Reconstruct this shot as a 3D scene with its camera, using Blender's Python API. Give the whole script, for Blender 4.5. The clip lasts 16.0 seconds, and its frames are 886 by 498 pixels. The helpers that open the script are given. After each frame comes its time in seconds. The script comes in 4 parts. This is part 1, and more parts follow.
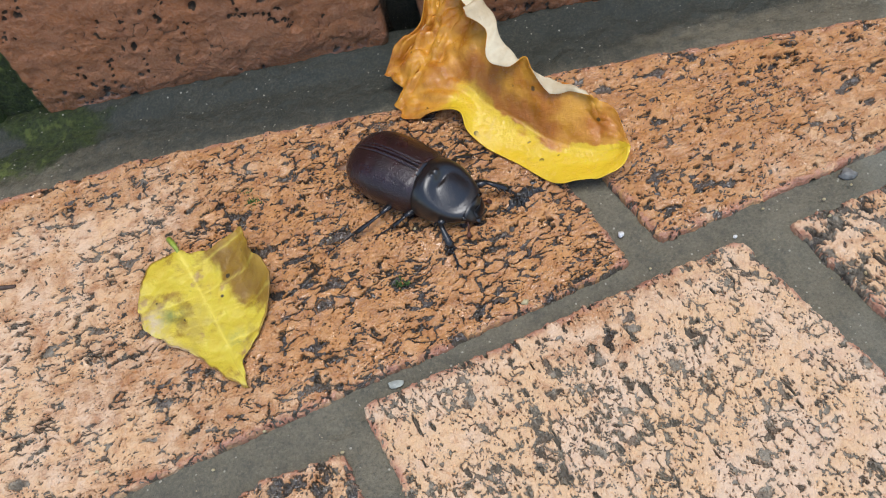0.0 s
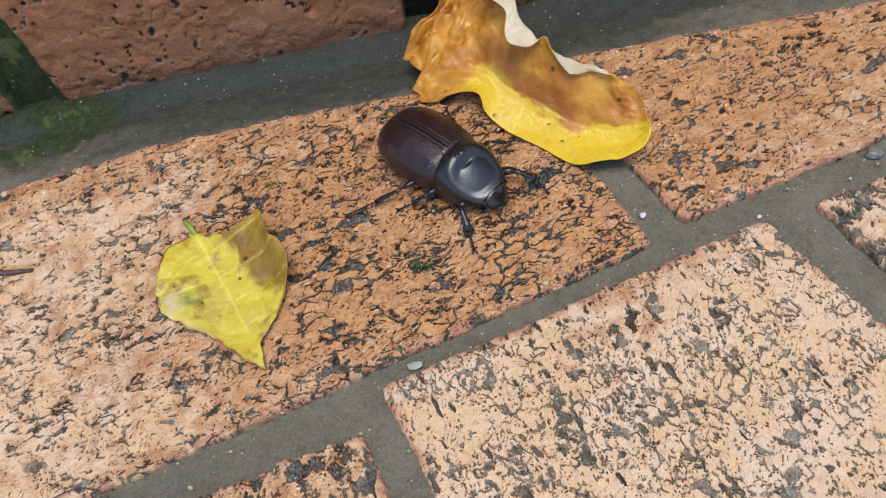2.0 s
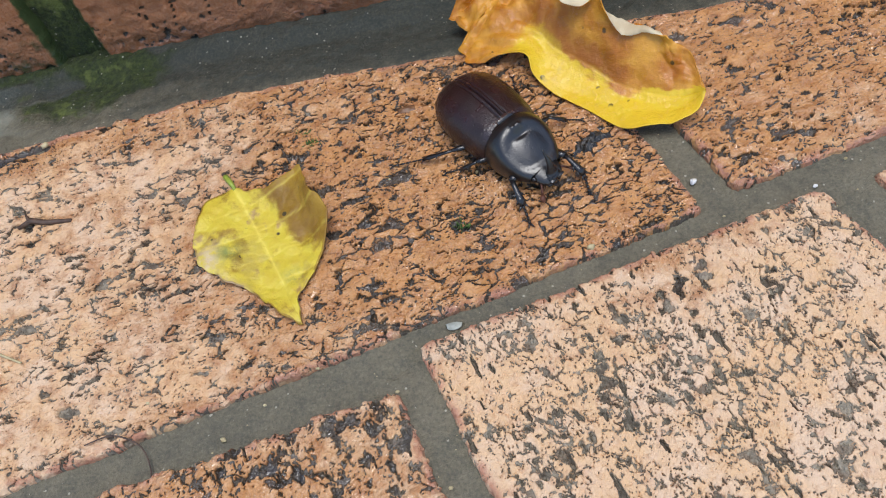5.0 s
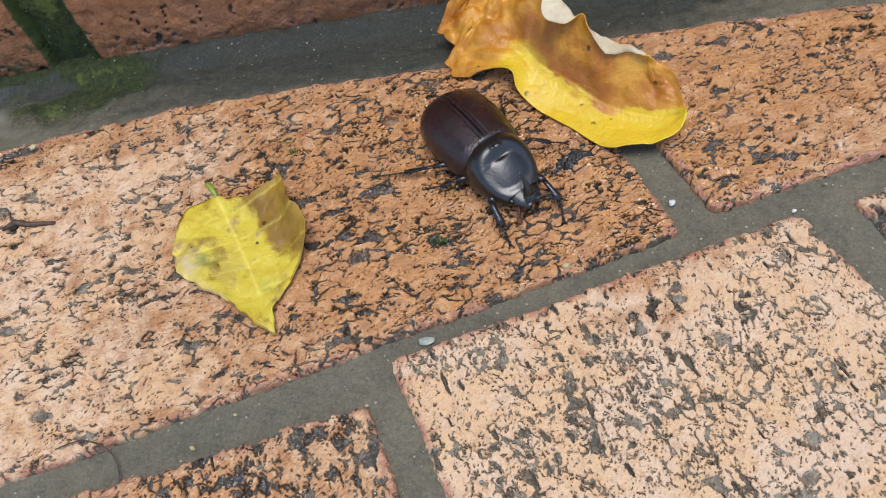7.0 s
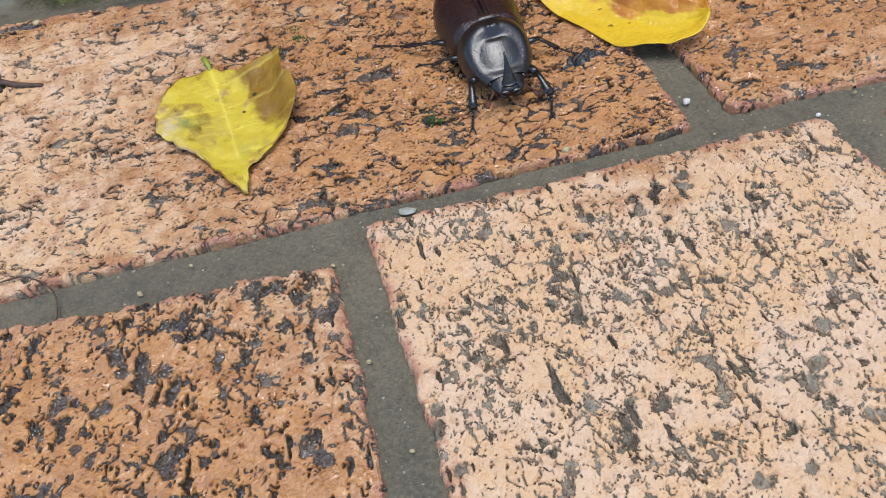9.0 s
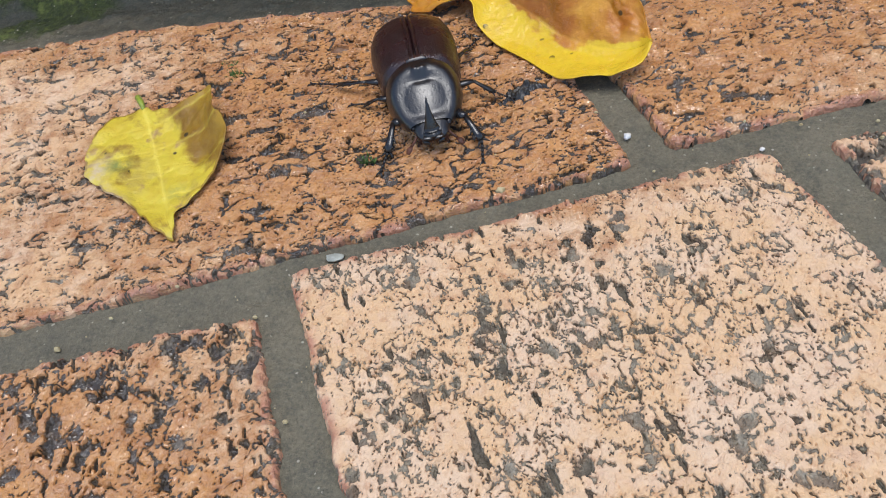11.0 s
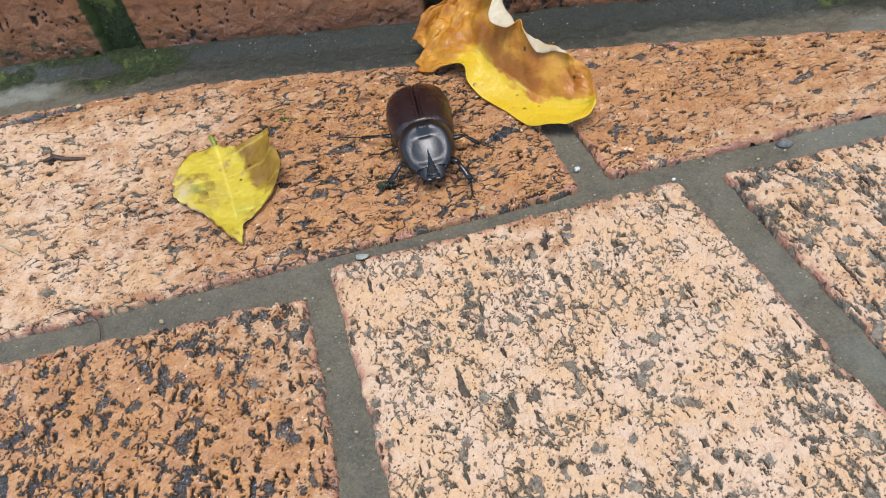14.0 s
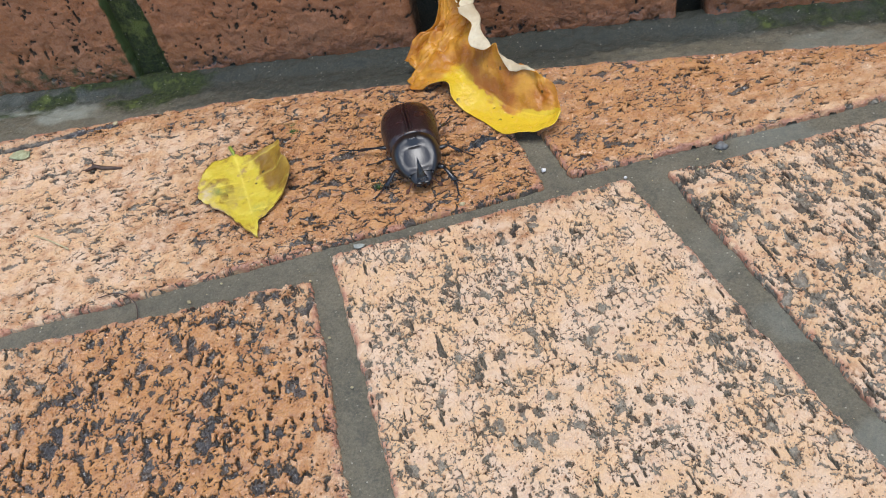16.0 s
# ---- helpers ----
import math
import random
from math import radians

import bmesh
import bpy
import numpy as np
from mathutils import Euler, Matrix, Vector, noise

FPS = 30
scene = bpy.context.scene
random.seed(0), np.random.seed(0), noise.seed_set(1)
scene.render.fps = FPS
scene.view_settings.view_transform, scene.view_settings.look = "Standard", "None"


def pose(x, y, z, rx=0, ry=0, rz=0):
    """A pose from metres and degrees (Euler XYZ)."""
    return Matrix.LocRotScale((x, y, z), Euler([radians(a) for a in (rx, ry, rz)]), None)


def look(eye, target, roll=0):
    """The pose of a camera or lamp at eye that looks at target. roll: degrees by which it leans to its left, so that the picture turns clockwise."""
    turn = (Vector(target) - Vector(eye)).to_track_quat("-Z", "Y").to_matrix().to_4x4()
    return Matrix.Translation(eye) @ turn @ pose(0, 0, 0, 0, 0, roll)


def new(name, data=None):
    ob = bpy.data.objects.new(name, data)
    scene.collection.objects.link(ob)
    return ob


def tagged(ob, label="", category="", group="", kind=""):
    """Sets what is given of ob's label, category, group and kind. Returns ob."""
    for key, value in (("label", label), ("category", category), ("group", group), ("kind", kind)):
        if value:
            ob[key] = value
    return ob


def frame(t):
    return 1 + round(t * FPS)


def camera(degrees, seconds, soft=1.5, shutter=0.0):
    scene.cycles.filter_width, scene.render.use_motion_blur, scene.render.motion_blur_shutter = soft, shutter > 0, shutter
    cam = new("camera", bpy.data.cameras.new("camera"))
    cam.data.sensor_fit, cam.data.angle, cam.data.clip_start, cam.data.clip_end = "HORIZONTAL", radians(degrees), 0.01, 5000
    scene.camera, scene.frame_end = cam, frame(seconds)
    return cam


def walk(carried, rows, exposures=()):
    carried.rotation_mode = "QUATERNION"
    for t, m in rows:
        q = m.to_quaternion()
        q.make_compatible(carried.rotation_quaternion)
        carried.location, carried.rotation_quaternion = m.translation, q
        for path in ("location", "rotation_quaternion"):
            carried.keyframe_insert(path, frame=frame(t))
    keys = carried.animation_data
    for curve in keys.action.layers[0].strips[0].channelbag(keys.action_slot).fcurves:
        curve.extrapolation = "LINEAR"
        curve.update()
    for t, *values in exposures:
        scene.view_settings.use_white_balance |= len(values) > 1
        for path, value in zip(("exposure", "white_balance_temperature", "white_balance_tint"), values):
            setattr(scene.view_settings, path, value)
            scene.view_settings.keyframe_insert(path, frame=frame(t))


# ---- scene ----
cam = camera(55.19, 16.0, soft=1.0)
walk(cam, [
    (0.0, look((0.0381, -0.0770, 0.1991), (0.0265, 0.0278, 0.0291), -15.96)),
    (0.5, look((0.0326, -0.0788, 0.2023), (0.0219, 0.0256, 0.0321), -15.68)),
    (1.0, look((0.0321, -0.0797, 0.1992), (0.0206, 0.0246, 0.0289), -16.56)),
    (1.5, look((0.0303, -0.0816, 0.1962), (0.0170, 0.0246, 0.0272), -16.77)),
    (2.0, look((0.0353, -0.0813, 0.1938), (0.0208, 0.0252, 0.0252), -17.22)),
    (2.5, look((0.0315, -0.0808, 0.1935), (0.0178, 0.0255, 0.0247), -16.49)),
    (3.0, look((0.0299, -0.0812, 0.1930), (0.0142, 0.0248, 0.0242), -16.76)),
    (3.5, look((0.0281, -0.0839, 0.1899), (0.0115, 0.0230, 0.0217), -17.02)),
    (4.0, look((0.0284, -0.0861, 0.1874), (0.0101, 0.0201, 0.0189), -17.51)),
    (6.5, look((0.0343, -0.0854, 0.1852), (0.0118, 0.0207, 0.0172), -17.81)),
    (7.0, look((0.0386, -0.0837, 0.1859), (0.0153, 0.0229, 0.0183), -17.51)),
    (7.5, look((0.0406, -0.0853, 0.1802), (0.0186, 0.0229, 0.0135), -15.94)),
    (8.0, look((0.0435, -0.0912, 0.1618), (0.0203, 0.0193, -0.0033), -13.79)),
    (8.5, look((0.0372, -0.1098, 0.1464), (0.0117, 0.0149, -0.0079), -10.97)),
    (9.0, look((0.0423, -0.1175, 0.1415), (0.0143, 0.0068, -0.0127), -11.72)),
    (9.5, look((0.0501, -0.1093, 0.1386), (0.0201, 0.0162, -0.0142), -12.96)),
    (12.0, look((0.0596, -0.1037, 0.1393), (0.0295, 0.0205, -0.0145), -13.47)),
    (12.5, look((0.0586, -0.1030, 0.1400), (0.0294, 0.0203, -0.0146), -12.90)),
    (13.0, look((0.0586, -0.1103, 0.1512), (0.0299, 0.0119, -0.0046), -12.93)),
    (13.5, look((0.0652, -0.1300, 0.1705), (0.0349, -0.0045, 0.0178), -13.25)),
    (14.0, look((0.0723, -0.1525, 0.1884), (0.0406, -0.0238, 0.0386), -13.31)),
    (14.5, look((0.0825, -0.1749, 0.2046), (0.0479, -0.0432, 0.0581), -13.83)),
    (15.0, look((0.0815, -0.1765, 0.2081), (0.0465, -0.0454, 0.0612), -14.13)),
    (15.5, look((0.0831, -0.1778, 0.2104), (0.0477, -0.0467, 0.0636), -14.65)),
    (16.0, look((0.0896, -0.1884, 0.2116), (0.0543, -0.0560, 0.0659), -14.60)),
], exposures=[(0.0, 0.74), (9.5, 0.74), (12.5, 0.75), (13.0, 0.84), (13.5, 0.90), (14.0, 0.84), (14.5, 0.78), (16.0, 0.76)])

# ---- light ----
world = bpy.data.worlds.new("overcast_sky")
scene.world = world
world.use_nodes = True
_sky = world.node_tree.nodes.new("ShaderNodeTexSky")
_sky.sky_type, _sky.sun_disc = "NISHITA", False
_sky.sun_elevation, _sky.sun_rotation = radians(80), radians(149)
_bg = world.node_tree.nodes["Background"]
_bg.inputs["Strength"].default_value = 0.15
world.node_tree.links.new(_sky.outputs[0], _bg.inputs["Color"])
sun = new("sun", bpy.data.lights.new("sun", "SUN"))
sun.data.energy, sun.data.angle, sun.data.color = 1.5, radians(30), (1.0, 0.99, 0.975)
sun.matrix_world = look((0, 0, 5), (-0.45, 0.75, 0))

# ---- materials ----
def material(name):
    m = bpy.data.materials.new(name)
    m.use_nodes = True
    return m, m.node_tree.nodes, m.node_tree.links, m.node_tree.nodes["Principled BSDF"]


class Net:
    """Short ways to lay nodes into one material."""

    def __init__(self, name):
        self.m, self.nodes, self.links, self.out = material(name)
        self.at = self.nodes.new("ShaderNodeTexCoord").outputs["Object"]

    def put(self, where, value):
        if isinstance(value, bpy.types.NodeSocket):
            self.links.new(value, where)
        else:
            where.default_value = value

    def noise(self, scale, detail=4.0, rough=0.6, at=None, stretch=None, warp=0.0):
        n = self.nodes.new("ShaderNodeTexNoise")
        at = at or self.at
        if stretch:
            mp = self.nodes.new("ShaderNodeMapping")
            self.links.new(at, mp.inputs["Vector"])
            mp.inputs["Scale"].default_value = stretch
            at = mp.outputs[0]
        self.links.new(at, n.inputs["Vector"])
        n.inputs["Scale"].default_value, n.inputs["Detail"].default_value = scale, detail
        n.inputs["Roughness"].default_value, n.inputs["Distortion"].default_value = rough, warp
        return n.outputs["Fac"]

    def cells(self, scale, feature="F1"):
        n = self.nodes.new("ShaderNodeTexVoronoi")
        n.feature = feature
        self.links.new(self.at, n.inputs["Vector"])
        n.inputs["Scale"].default_value = scale
        return n.outputs["Distance"]

    def ramp(self, fac, a, b, lo=0.0, hi=1.0):
        n = self.nodes.new("ShaderNodeMapRange")
        n.interpolation_type = "SMOOTHSTEP"
        self.links.new(fac, n.inputs["Value"])
        for key, v in (("From Min", a), ("From Max", b), ("To Min", lo), ("To Max", hi)):
            n.inputs[key].default_value = v
        return n.outputs["Result"]

    def mix(self, fac, a, b, kind="MIX"):
        n = self.nodes.new("ShaderNodeMix")
        n.data_type, n.blend_type = "RGBA", kind
        self.put(n.inputs["Factor"], fac)
        for key, v in (("A", a), ("B", b)):
            socket = [s for s in n.inputs if s.name == key and s.type == "RGBA"][0]
            self.put(socket, v if isinstance(v, bpy.types.NodeSocket) else (*v, 1.0))
        return [s for s in n.outputs if s.type == "RGBA"][0]

    def math(self, op, a, b=0.0):
        n = self.nodes.new("ShaderNodeMath")
        n.operation, n.use_clamp = op, False
        self.put(n.inputs[0], a)
        self.put(n.inputs[1], b)
        return n.outputs[0]

    def attr(self, name):
        n = self.nodes.new("ShaderNodeAttribute")
        n.attribute_name = name
        return n.outputs["Fac"]

    def random(self):
        return self.nodes.new("ShaderNodeObjectInfo").outputs["Random"]

    def bump(self, height, strength=0.3, distance=0.001):
        n = self.nodes.new("ShaderNodeBump")
        n.inputs["Strength"].default_value, n.inputs["Distance"].default_value = strength, distance
        self.links.new(height, n.inputs["Height"])
        self.links.new(n.outputs[0], self.out.inputs["Normal"])

    def done(self, color, rough, **more):
        self.put(self.out.inputs["Base Color"], color if isinstance(color, bpy.types.NodeSocket) else (*color, 1.0))
        self.put(self.out.inputs["Roughness"], rough)
        for key, v in more.items():
            self.put(self.out.inputs[key.replace("_", " ")], v)
        return self.m


def brick_material(name, pale, rich, dark, grit, moss=0.0):
    """Wire-cut brick: pale where dry, rich where wet, cement and dirt in its pits, the deepest painted dark as shade.
    """
    n = Net(name)
    wet, pit, rim = n.attr("wet"), n.attr("grout_shade"), n.attr("rim")
    big = n.noise(38, 3)
    mid = n.noise(190, 5, 0.65)
    fine = n.noise(1000, 4, 0.7)
    dry_tone = n.mix(n.ramp(n.math("ADD", n.math("MULTIPLY", big, 0.6), n.math("MULTIPLY", n.noise(130, 4), 0.4)), 0.42, 0.58), pale, [c * k for c, k in zip(pale, (0.97, 0.88, 0.73))])
    dry_tone = n.mix(n.ramp(mid, 0.5, 0.7, 0.0, 0.5), dry_tone, [c * k for c, k in zip(pale, (0.86, 0.78, 0.80))])
    wet_tone = n.mix(n.ramp(mid, 0.35, 0.75), rich, dark)
    soaked = n.ramp(n.math("ADD", wet, n.math("MULTIPLY", n.math("SUBTRACT", mid, 0.5), 0.9)), 0.3, 0.8)
    face = n.mix(soaked, dry_tone, wet_tone)
    face = n.mix(n.ramp(n.noise(420, 3, 0.6), 0.54, 0.70, 0.0, 0.35), face, dark)
    face = n.mix(n.math("MULTIPLY", rim, n.ramp(mid, 0.36, 0.58, 0.0, 0.9)), face, (0.42, 0.18, 0.11))
    face = n.mix(n.ramp(fine, 0.35, 0.75, 0.0, 0.18), face, (0.62, 0.46, 0.35))
    fill = n.mix(n.ramp(n.noise(500, 4), 0.35, 0.7), grit, [c * 0.55 for c in grit])
    fill = n.mix(n.ramp(n.noise(230, 4), 0.46, 0.64, 0.0, 0.65), fill, (0.18, 0.118, 0.075))
    fill = n.mix(n.math("MULTIPLY", soaked, 0.85), fill, (0.050, 0.032, 0.020))
    # shade put into the colour: near black in deep pits and crack cores
    fill = n.mix(n.math("MULTIPLY", n.ramp(pit, 0.66, 0.92, 0.0, 0.85), n.ramp(soaked, 0.0, 0.7, 0.75, 1.0)), fill, (0.034, 0.028, 0.022))
    ragged = n.noise(1500, 5, 0.75, warp=0.4)
    sharp = n.ramp(n.math("ADD", pit, n.math("ADD", n.math("MULTIPLY", n.math("SUBTRACT", fine, 0.5), 0.30), n.math("MULTIPLY", n.math("SUBTRACT", ragged, 0.5), 0.34))), 0.24, 0.46)
    color = n.mix(sharp, face, fill)
    if moss:
        green = n.ramp(n.math("ADD", n.attr("moss"), n.math("MULTIPLY", n.math("SUBTRACT", mid, 0.5), 1.2)), 0.5, 0.9)
        color = n.mix(green, color, (0.04, 0.060, 0.016))
    film = n.math("MULTIPLY", n.ramp(n.noise(70, 3), 0.3, 0.62, 0.25, 1.0), n.ramp(wet, 0.35, 0.8))
    slick = n.math("MULTIPLY", sharp, n.ramp(wet, 0.35, 0.7))
    rough = n.math("ADD", n.math("MULTIPLY", n.ramp(film, 0.0, 0.9, 0.75, 0.28), n.math("SUBTRACT", 1.0, slick)), n.math("MULTIPLY", slick, 0.30))
    chunk = n.math("MULTIPLY", n.noise(560, 3, 0.6, warp=0.5), n.math("MULTIPLY", sharp, 2.0))
    n.bump(n.math("ADD", n.math("ADD", n.math("MULTIPLY", fine, n.ramp(slick, 0.1, 0.6, 0.8, 0.3)), n.math("MULTIPLY", n.noise(430, 4, 0.6, warp=0.8), n.ramp(soaked, 0.2, 0.8, 0.5, 1.8))), n.math("SUBTRACT", chunk, n.math("MULTIPLY", sharp, 1.2))), 0.8, 0.0009)
    # the water's own ripples over the relief
    ripple = n.nodes.new("ShaderNodeBump")
    ripple.inputs["Strength"].default_value, ripple.inputs["Distance"].default_value = 1.0, 0.00075
    n.links.new(n.math("ADD", n.noise(650, 3, 0.55, warp=0.6, stretch=(0.6, 1.2, 1.0)), n.math("MULTIPLY", sharp, -0.15)), ripple.inputs["Height"])
    n.links.new(ripple.outputs[0], n.out.inputs["Coat Normal"])
    film = n.math("MAXIMUM", film, slick)
    return n.done(color, rough, Specular_IOR_Level=0.3, Coat_Weight=film, Coat_Roughness=0.08, Coat_IOR=1.6)


def mortar_material():
    n = Net("wet_mortar")
    a, b, c = n.noise(30, 4), n.noise(210, 5, 0.7), n.noise(1250, 4, 0.75)
    color = n.mix(n.ramp(a, 0.3, 0.7), (0.135, 0.122, 0.084), (0.185, 0.163, 0.110))
    color = n.mix(n.ramp(b, 0.42, 0.70, 0.0, 0.5), color, (0.070, 0.072, 0.056))
    color = n.mix(n.ramp(c, 0.50, 0.68, 0.0, 0.4), color, (0.30, 0.265, 0.18))
    color = n.mix(n.ramp(c, 0.5, 0.34, 0.0, 0.45), color, (0.05, 0.050, 0.040))
    color = n.mix(n.attr("pale"), color, (0.30, 0.32, 0.265))
    soak = n.ramp(n.math("ADD", n.attr("wet"), n.math("MULTIPLY", n.math("SUBTRACT", b, 0.5), 0.8)), 0.1, 0.9)
    color = n.mix(n.math("MULTIPLY", soak, n.ramp(c, 0.4, 0.65, 0.93, 0.70)), color, (0.030, 0.036, 0.030))
    low = n.noise(85, 4, 0.6)
    moss = n.ramp(n.math("ADD", n.attr("moss"), n.math("ADD", n.math("MULTIPLY", n.math("SUBTRACT", b, 0.5), 0.7), n.math("MULTIPLY", n.math("SUBTRACT", low, 0.5), 1.3))), 0.40, 0.95, 0.0, 0.92)
    green = n.mix(n.ramp(n.noise(520, 4, 0.7), 0.35, 0.65), (0.020, 0.030, 0.010), (0.055, 0.075, 0.018))
    green = n.mix(n.ramp(low, 0.56, 0.68), green, (0.13, 0.16, 0.040))
    color = n.mix(moss, color, green)
    speck = n.math("MULTIPLY", n.ramp(n.cells(520), 0.20, 0.13), n.ramp(n.noise(700, 0), 0.60, 0.65))
    color = n.mix(n.math("MULTIPLY", speck, 0.8), color, (0.46, 0.43, 0.34))
    tufts = n.math("MULTIPLY", moss, n.noise(900, 3, 0.7))
    n.bump(n.math("ADD", n.math("ADD", c, n.math("MULTIPLY", b, 1.2)), n.math("MULTIPLY", tufts, 3.0)), 0.8, 0.0010)
    return n.done(color, n.math("ADD", n.ramp(b, 0.3, 0.7, 0.42, 0.68), n.math("MULTIPLY", moss, 0.3)), Specular_IOR_Level=0.35)


def leaf_material(name, light, brown, deep, spots, gloss, blotch, clear=0.12):
    n = Net(name)
    blot, vein = n.attr("brown"), n.attr("vein")
    fine, mid, low = n.noise(1100, 4), n.noise(300, 5, 0.65), n.noise(95, 3, 0.6)
    color = n.mix(n.ramp(mid, 0.3, 0.75, 0.0, 0.7), light, [c * k for c, k in zip(light, (0.92, 0.80, 0.75))])
    color = n.mix(n.ramp(low, 0.52, 0.72, 0.0, blotch), color, [c * k for c, k in zip(light, (0.72, 0.66, 1.3))])
    color = n.mix(n.ramp(n.noise(140, 4), 0.60, 0.72, 0.0, blotch), color, (0.36, 0.20, 0.09))
    rust = n.mix(n.ramp(n.math("ADD", n.math("MULTIPLY", low, 0.7), n.math("MULTIPLY", mid, 0.3)), 0.36, 0.64), brown, deep)
    color = n.mix(n.ramp(n.math("ADD", blot, n.math("MULTIPLY", n.math("SUBTRACT", mid, 0.5), 1.1)), 0.16, 0.80), color, rust)
    color = n.mix(n.ramp(n.math("ADD", n.attr("deep"), n.math("MULTIPLY", n.math("SUBTRACT", mid, 0.5), 0.8)), 0.3, 0.9, 0.0, 0.7), color, [c * 0.6 for c in deep])
    color = n.mix(n.math("MULTIPLY", n.attr("faded"), n.ramp(mid, 0.3, 0.6)), color, (0.66, 0.52, 0.36))
    color = n.mix(n.math("MULTIPLY", n.attr("green"), n.ramp(mid, 0.35, 0.6)), color, (0.22, 0.27, 0.07))
    color = n.mix(n.math("MULTIPLY", vein, 0.6), color, [min(1, c * 1.2 + 0.06) for c in light])
    dots = n.math("MULTIPLY", n.ramp(n.cells(190), 0.17, 0.11), n.ramp(n.noise(170, 1), 0.54, 0.60))
    color = n.mix(n.math("MULTIPLY", dots, spots), color, (0.05, 0.035, 0.012))
    n.bump(n.math("ADD", n.math("ADD", mid, n.math("MULTIPLY", low, 1.5)), n.math("MULTIPLY", fine, 0.35)), 0.5, 0.0013)
    done = n.done(color, n.ramp(mid, 0.3, 0.7, gloss, gloss + 0.18))
    # a thin blade lets light through
    through_light, both = n.nodes.new("ShaderNodeBsdfTranslucent"), n.nodes.new("ShaderNodeMixShader")
    both.inputs[0].default_value = clear
    n.links.new(color, through_light.inputs["Color"])
    n.links.new(n.out.outputs[0], both.inputs[1])
    n.links.new(through_light.outputs[0], both.inputs[2])
    n.links.new(both.outputs[0], n.nodes["Material Output"].inputs["Surface"])
    return done


def shell_material(name, tint, rough, grain, depth, dust=0.0, ior=1.5):
    """Horn-like insect shell with fine punctures."""
    n = Net(name)
    a, b = n.noise(160, 4), n.noise(grain, 3, 0.6)
    color = n.mix(n.ramp(a, 0.3, 0.7), tint, [c * 0.45 for c in tint])
    color = n.mix(n.ramp(n.noise(330, 5, 0.7), 0.56, 0.8, 0.0, dust), color, (0.13, 0.10, 0.075))
    n.bump(n.math("ADD", b, n.math("MULTIPLY", n.ramp(n.cells(grain * 0.6), 0.0, 0.3), 0.6)), depth, 0.0003)
    return n.done(color, n.ramp(a, 0.25, 0.75, rough, rough + 0.14), Coat_Weight=0.2, Coat_Roughness=rough * 0.75, IOR=ior)


def grit_material(name, a, b, rough=0.6):
    n = Net(name)
    n.bump(n.noise(1200, 3), 0.5, 0.0005)
    return n.done(n.mix(n.ramp(n.noise(500, 4), 0.3, 0.7), a, b), rough)


PAVER = brick_material("orange_paving_brick", (0.68, 0.482, 0.318), (0.55, 0.262, 0.084), (0.37, 0.150, 0.046), (0.330, 0.285, 0.210))
WALLING = brick_material("red_wall_brick", (0.33, 0.140, 0.064), (0.29, 0.104, 0.038), (0.16, 0.060, 0.026), (0.070, 0.045, 0.026), 1.0)
MORTAR = mortar_material()
LEAF_TOP = leaf_material("yellow_leaf_face", (0.66, 0.53, 0.050), (0.36, 0.21, 0.018), (0.22, 0.11, 0.010), 1.0, 0.40, 0.8)
CURL_TOP = leaf_material("curled_leaf_face", (0.78, 0.54, 0.034), (0.70, 0.34, 0.045), (0.44, 0.145, 0.014), 0.9, 0.13, 0.30)
CURL_BACK = leaf_material("curled_leaf_back", (0.74, 0.65, 0.44), (0.72, 0.63, 0.43), (0.55, 0.43, 0.26), 0.6, 0.5, 0.25)
ELYTRA = shell_material("maroon_wing_case", (0.022, 0.0068, 0.008), 0.24, 1700, 0.8, 0.20, 1.55)
SHELL = shell_material("black_shell", (0.007, 0.0065, 0.007), 0.27, 1700, 0.25, 0.16, 1.62)
LEGS = shell_material("black_leg_shell", (0.009, 0.009, 0.010), 0.22, 2600, 0.2, 0.05)
BRISTLE = grit_material("rusty_bristles", (0.10, 0.03, 0.012), (0.04, 0.012, 0.006), 0.6)
EYE = grit_material("dark_eye", (0.006, 0.005, 0.005), (0.012, 0.01, 0.01), 0.1)
MUD = grit_material("wet_black_mud", (0.045, 0.04, 0.034), (0.012, 0.011, 0.01), 0.22)
TWIG = grit_material("brown_twig", (0.10, 0.06, 0.04), (0.04, 0.022, 0.015), 0.6)
WHITE = grit_material("white_pebble", (0.8, 0.78, 0.74), (0.6, 0.57, 0.5), 0.5)
PALE = grit_material("pale_cement", (0.40, 0.42, 0.36), (0.25, 0.26, 0.22), 0.5)
GREY = grit_material("grey_pebble", (0.22, 0.22, 0.2), (0.11, 0.11, 0.1), 0.4)
STRAW = grit_material("pale_chip", (0.5, 0.42, 0.24), (0.36, 0.28, 0.14), 0.6)
BARK = grit_material("brown_flake", (0.22, 0.11, 0.05), (0.11, 0.05, 0.025), 0.4)
GREEN = grit_material("green_moss", (0.09, 0.17, 0.03), (0.035, 0.075, 0.015), 0.7)
STALK = grit_material("green_stalk", (0.30, 0.38, 0.05), (0.2, 0.24, 0.03), 0.45)
STALE = grit_material("stale_leaf_scrap", (0.42, 0.44, 0.26), (0.28, 0.27, 0.14), 0.6)


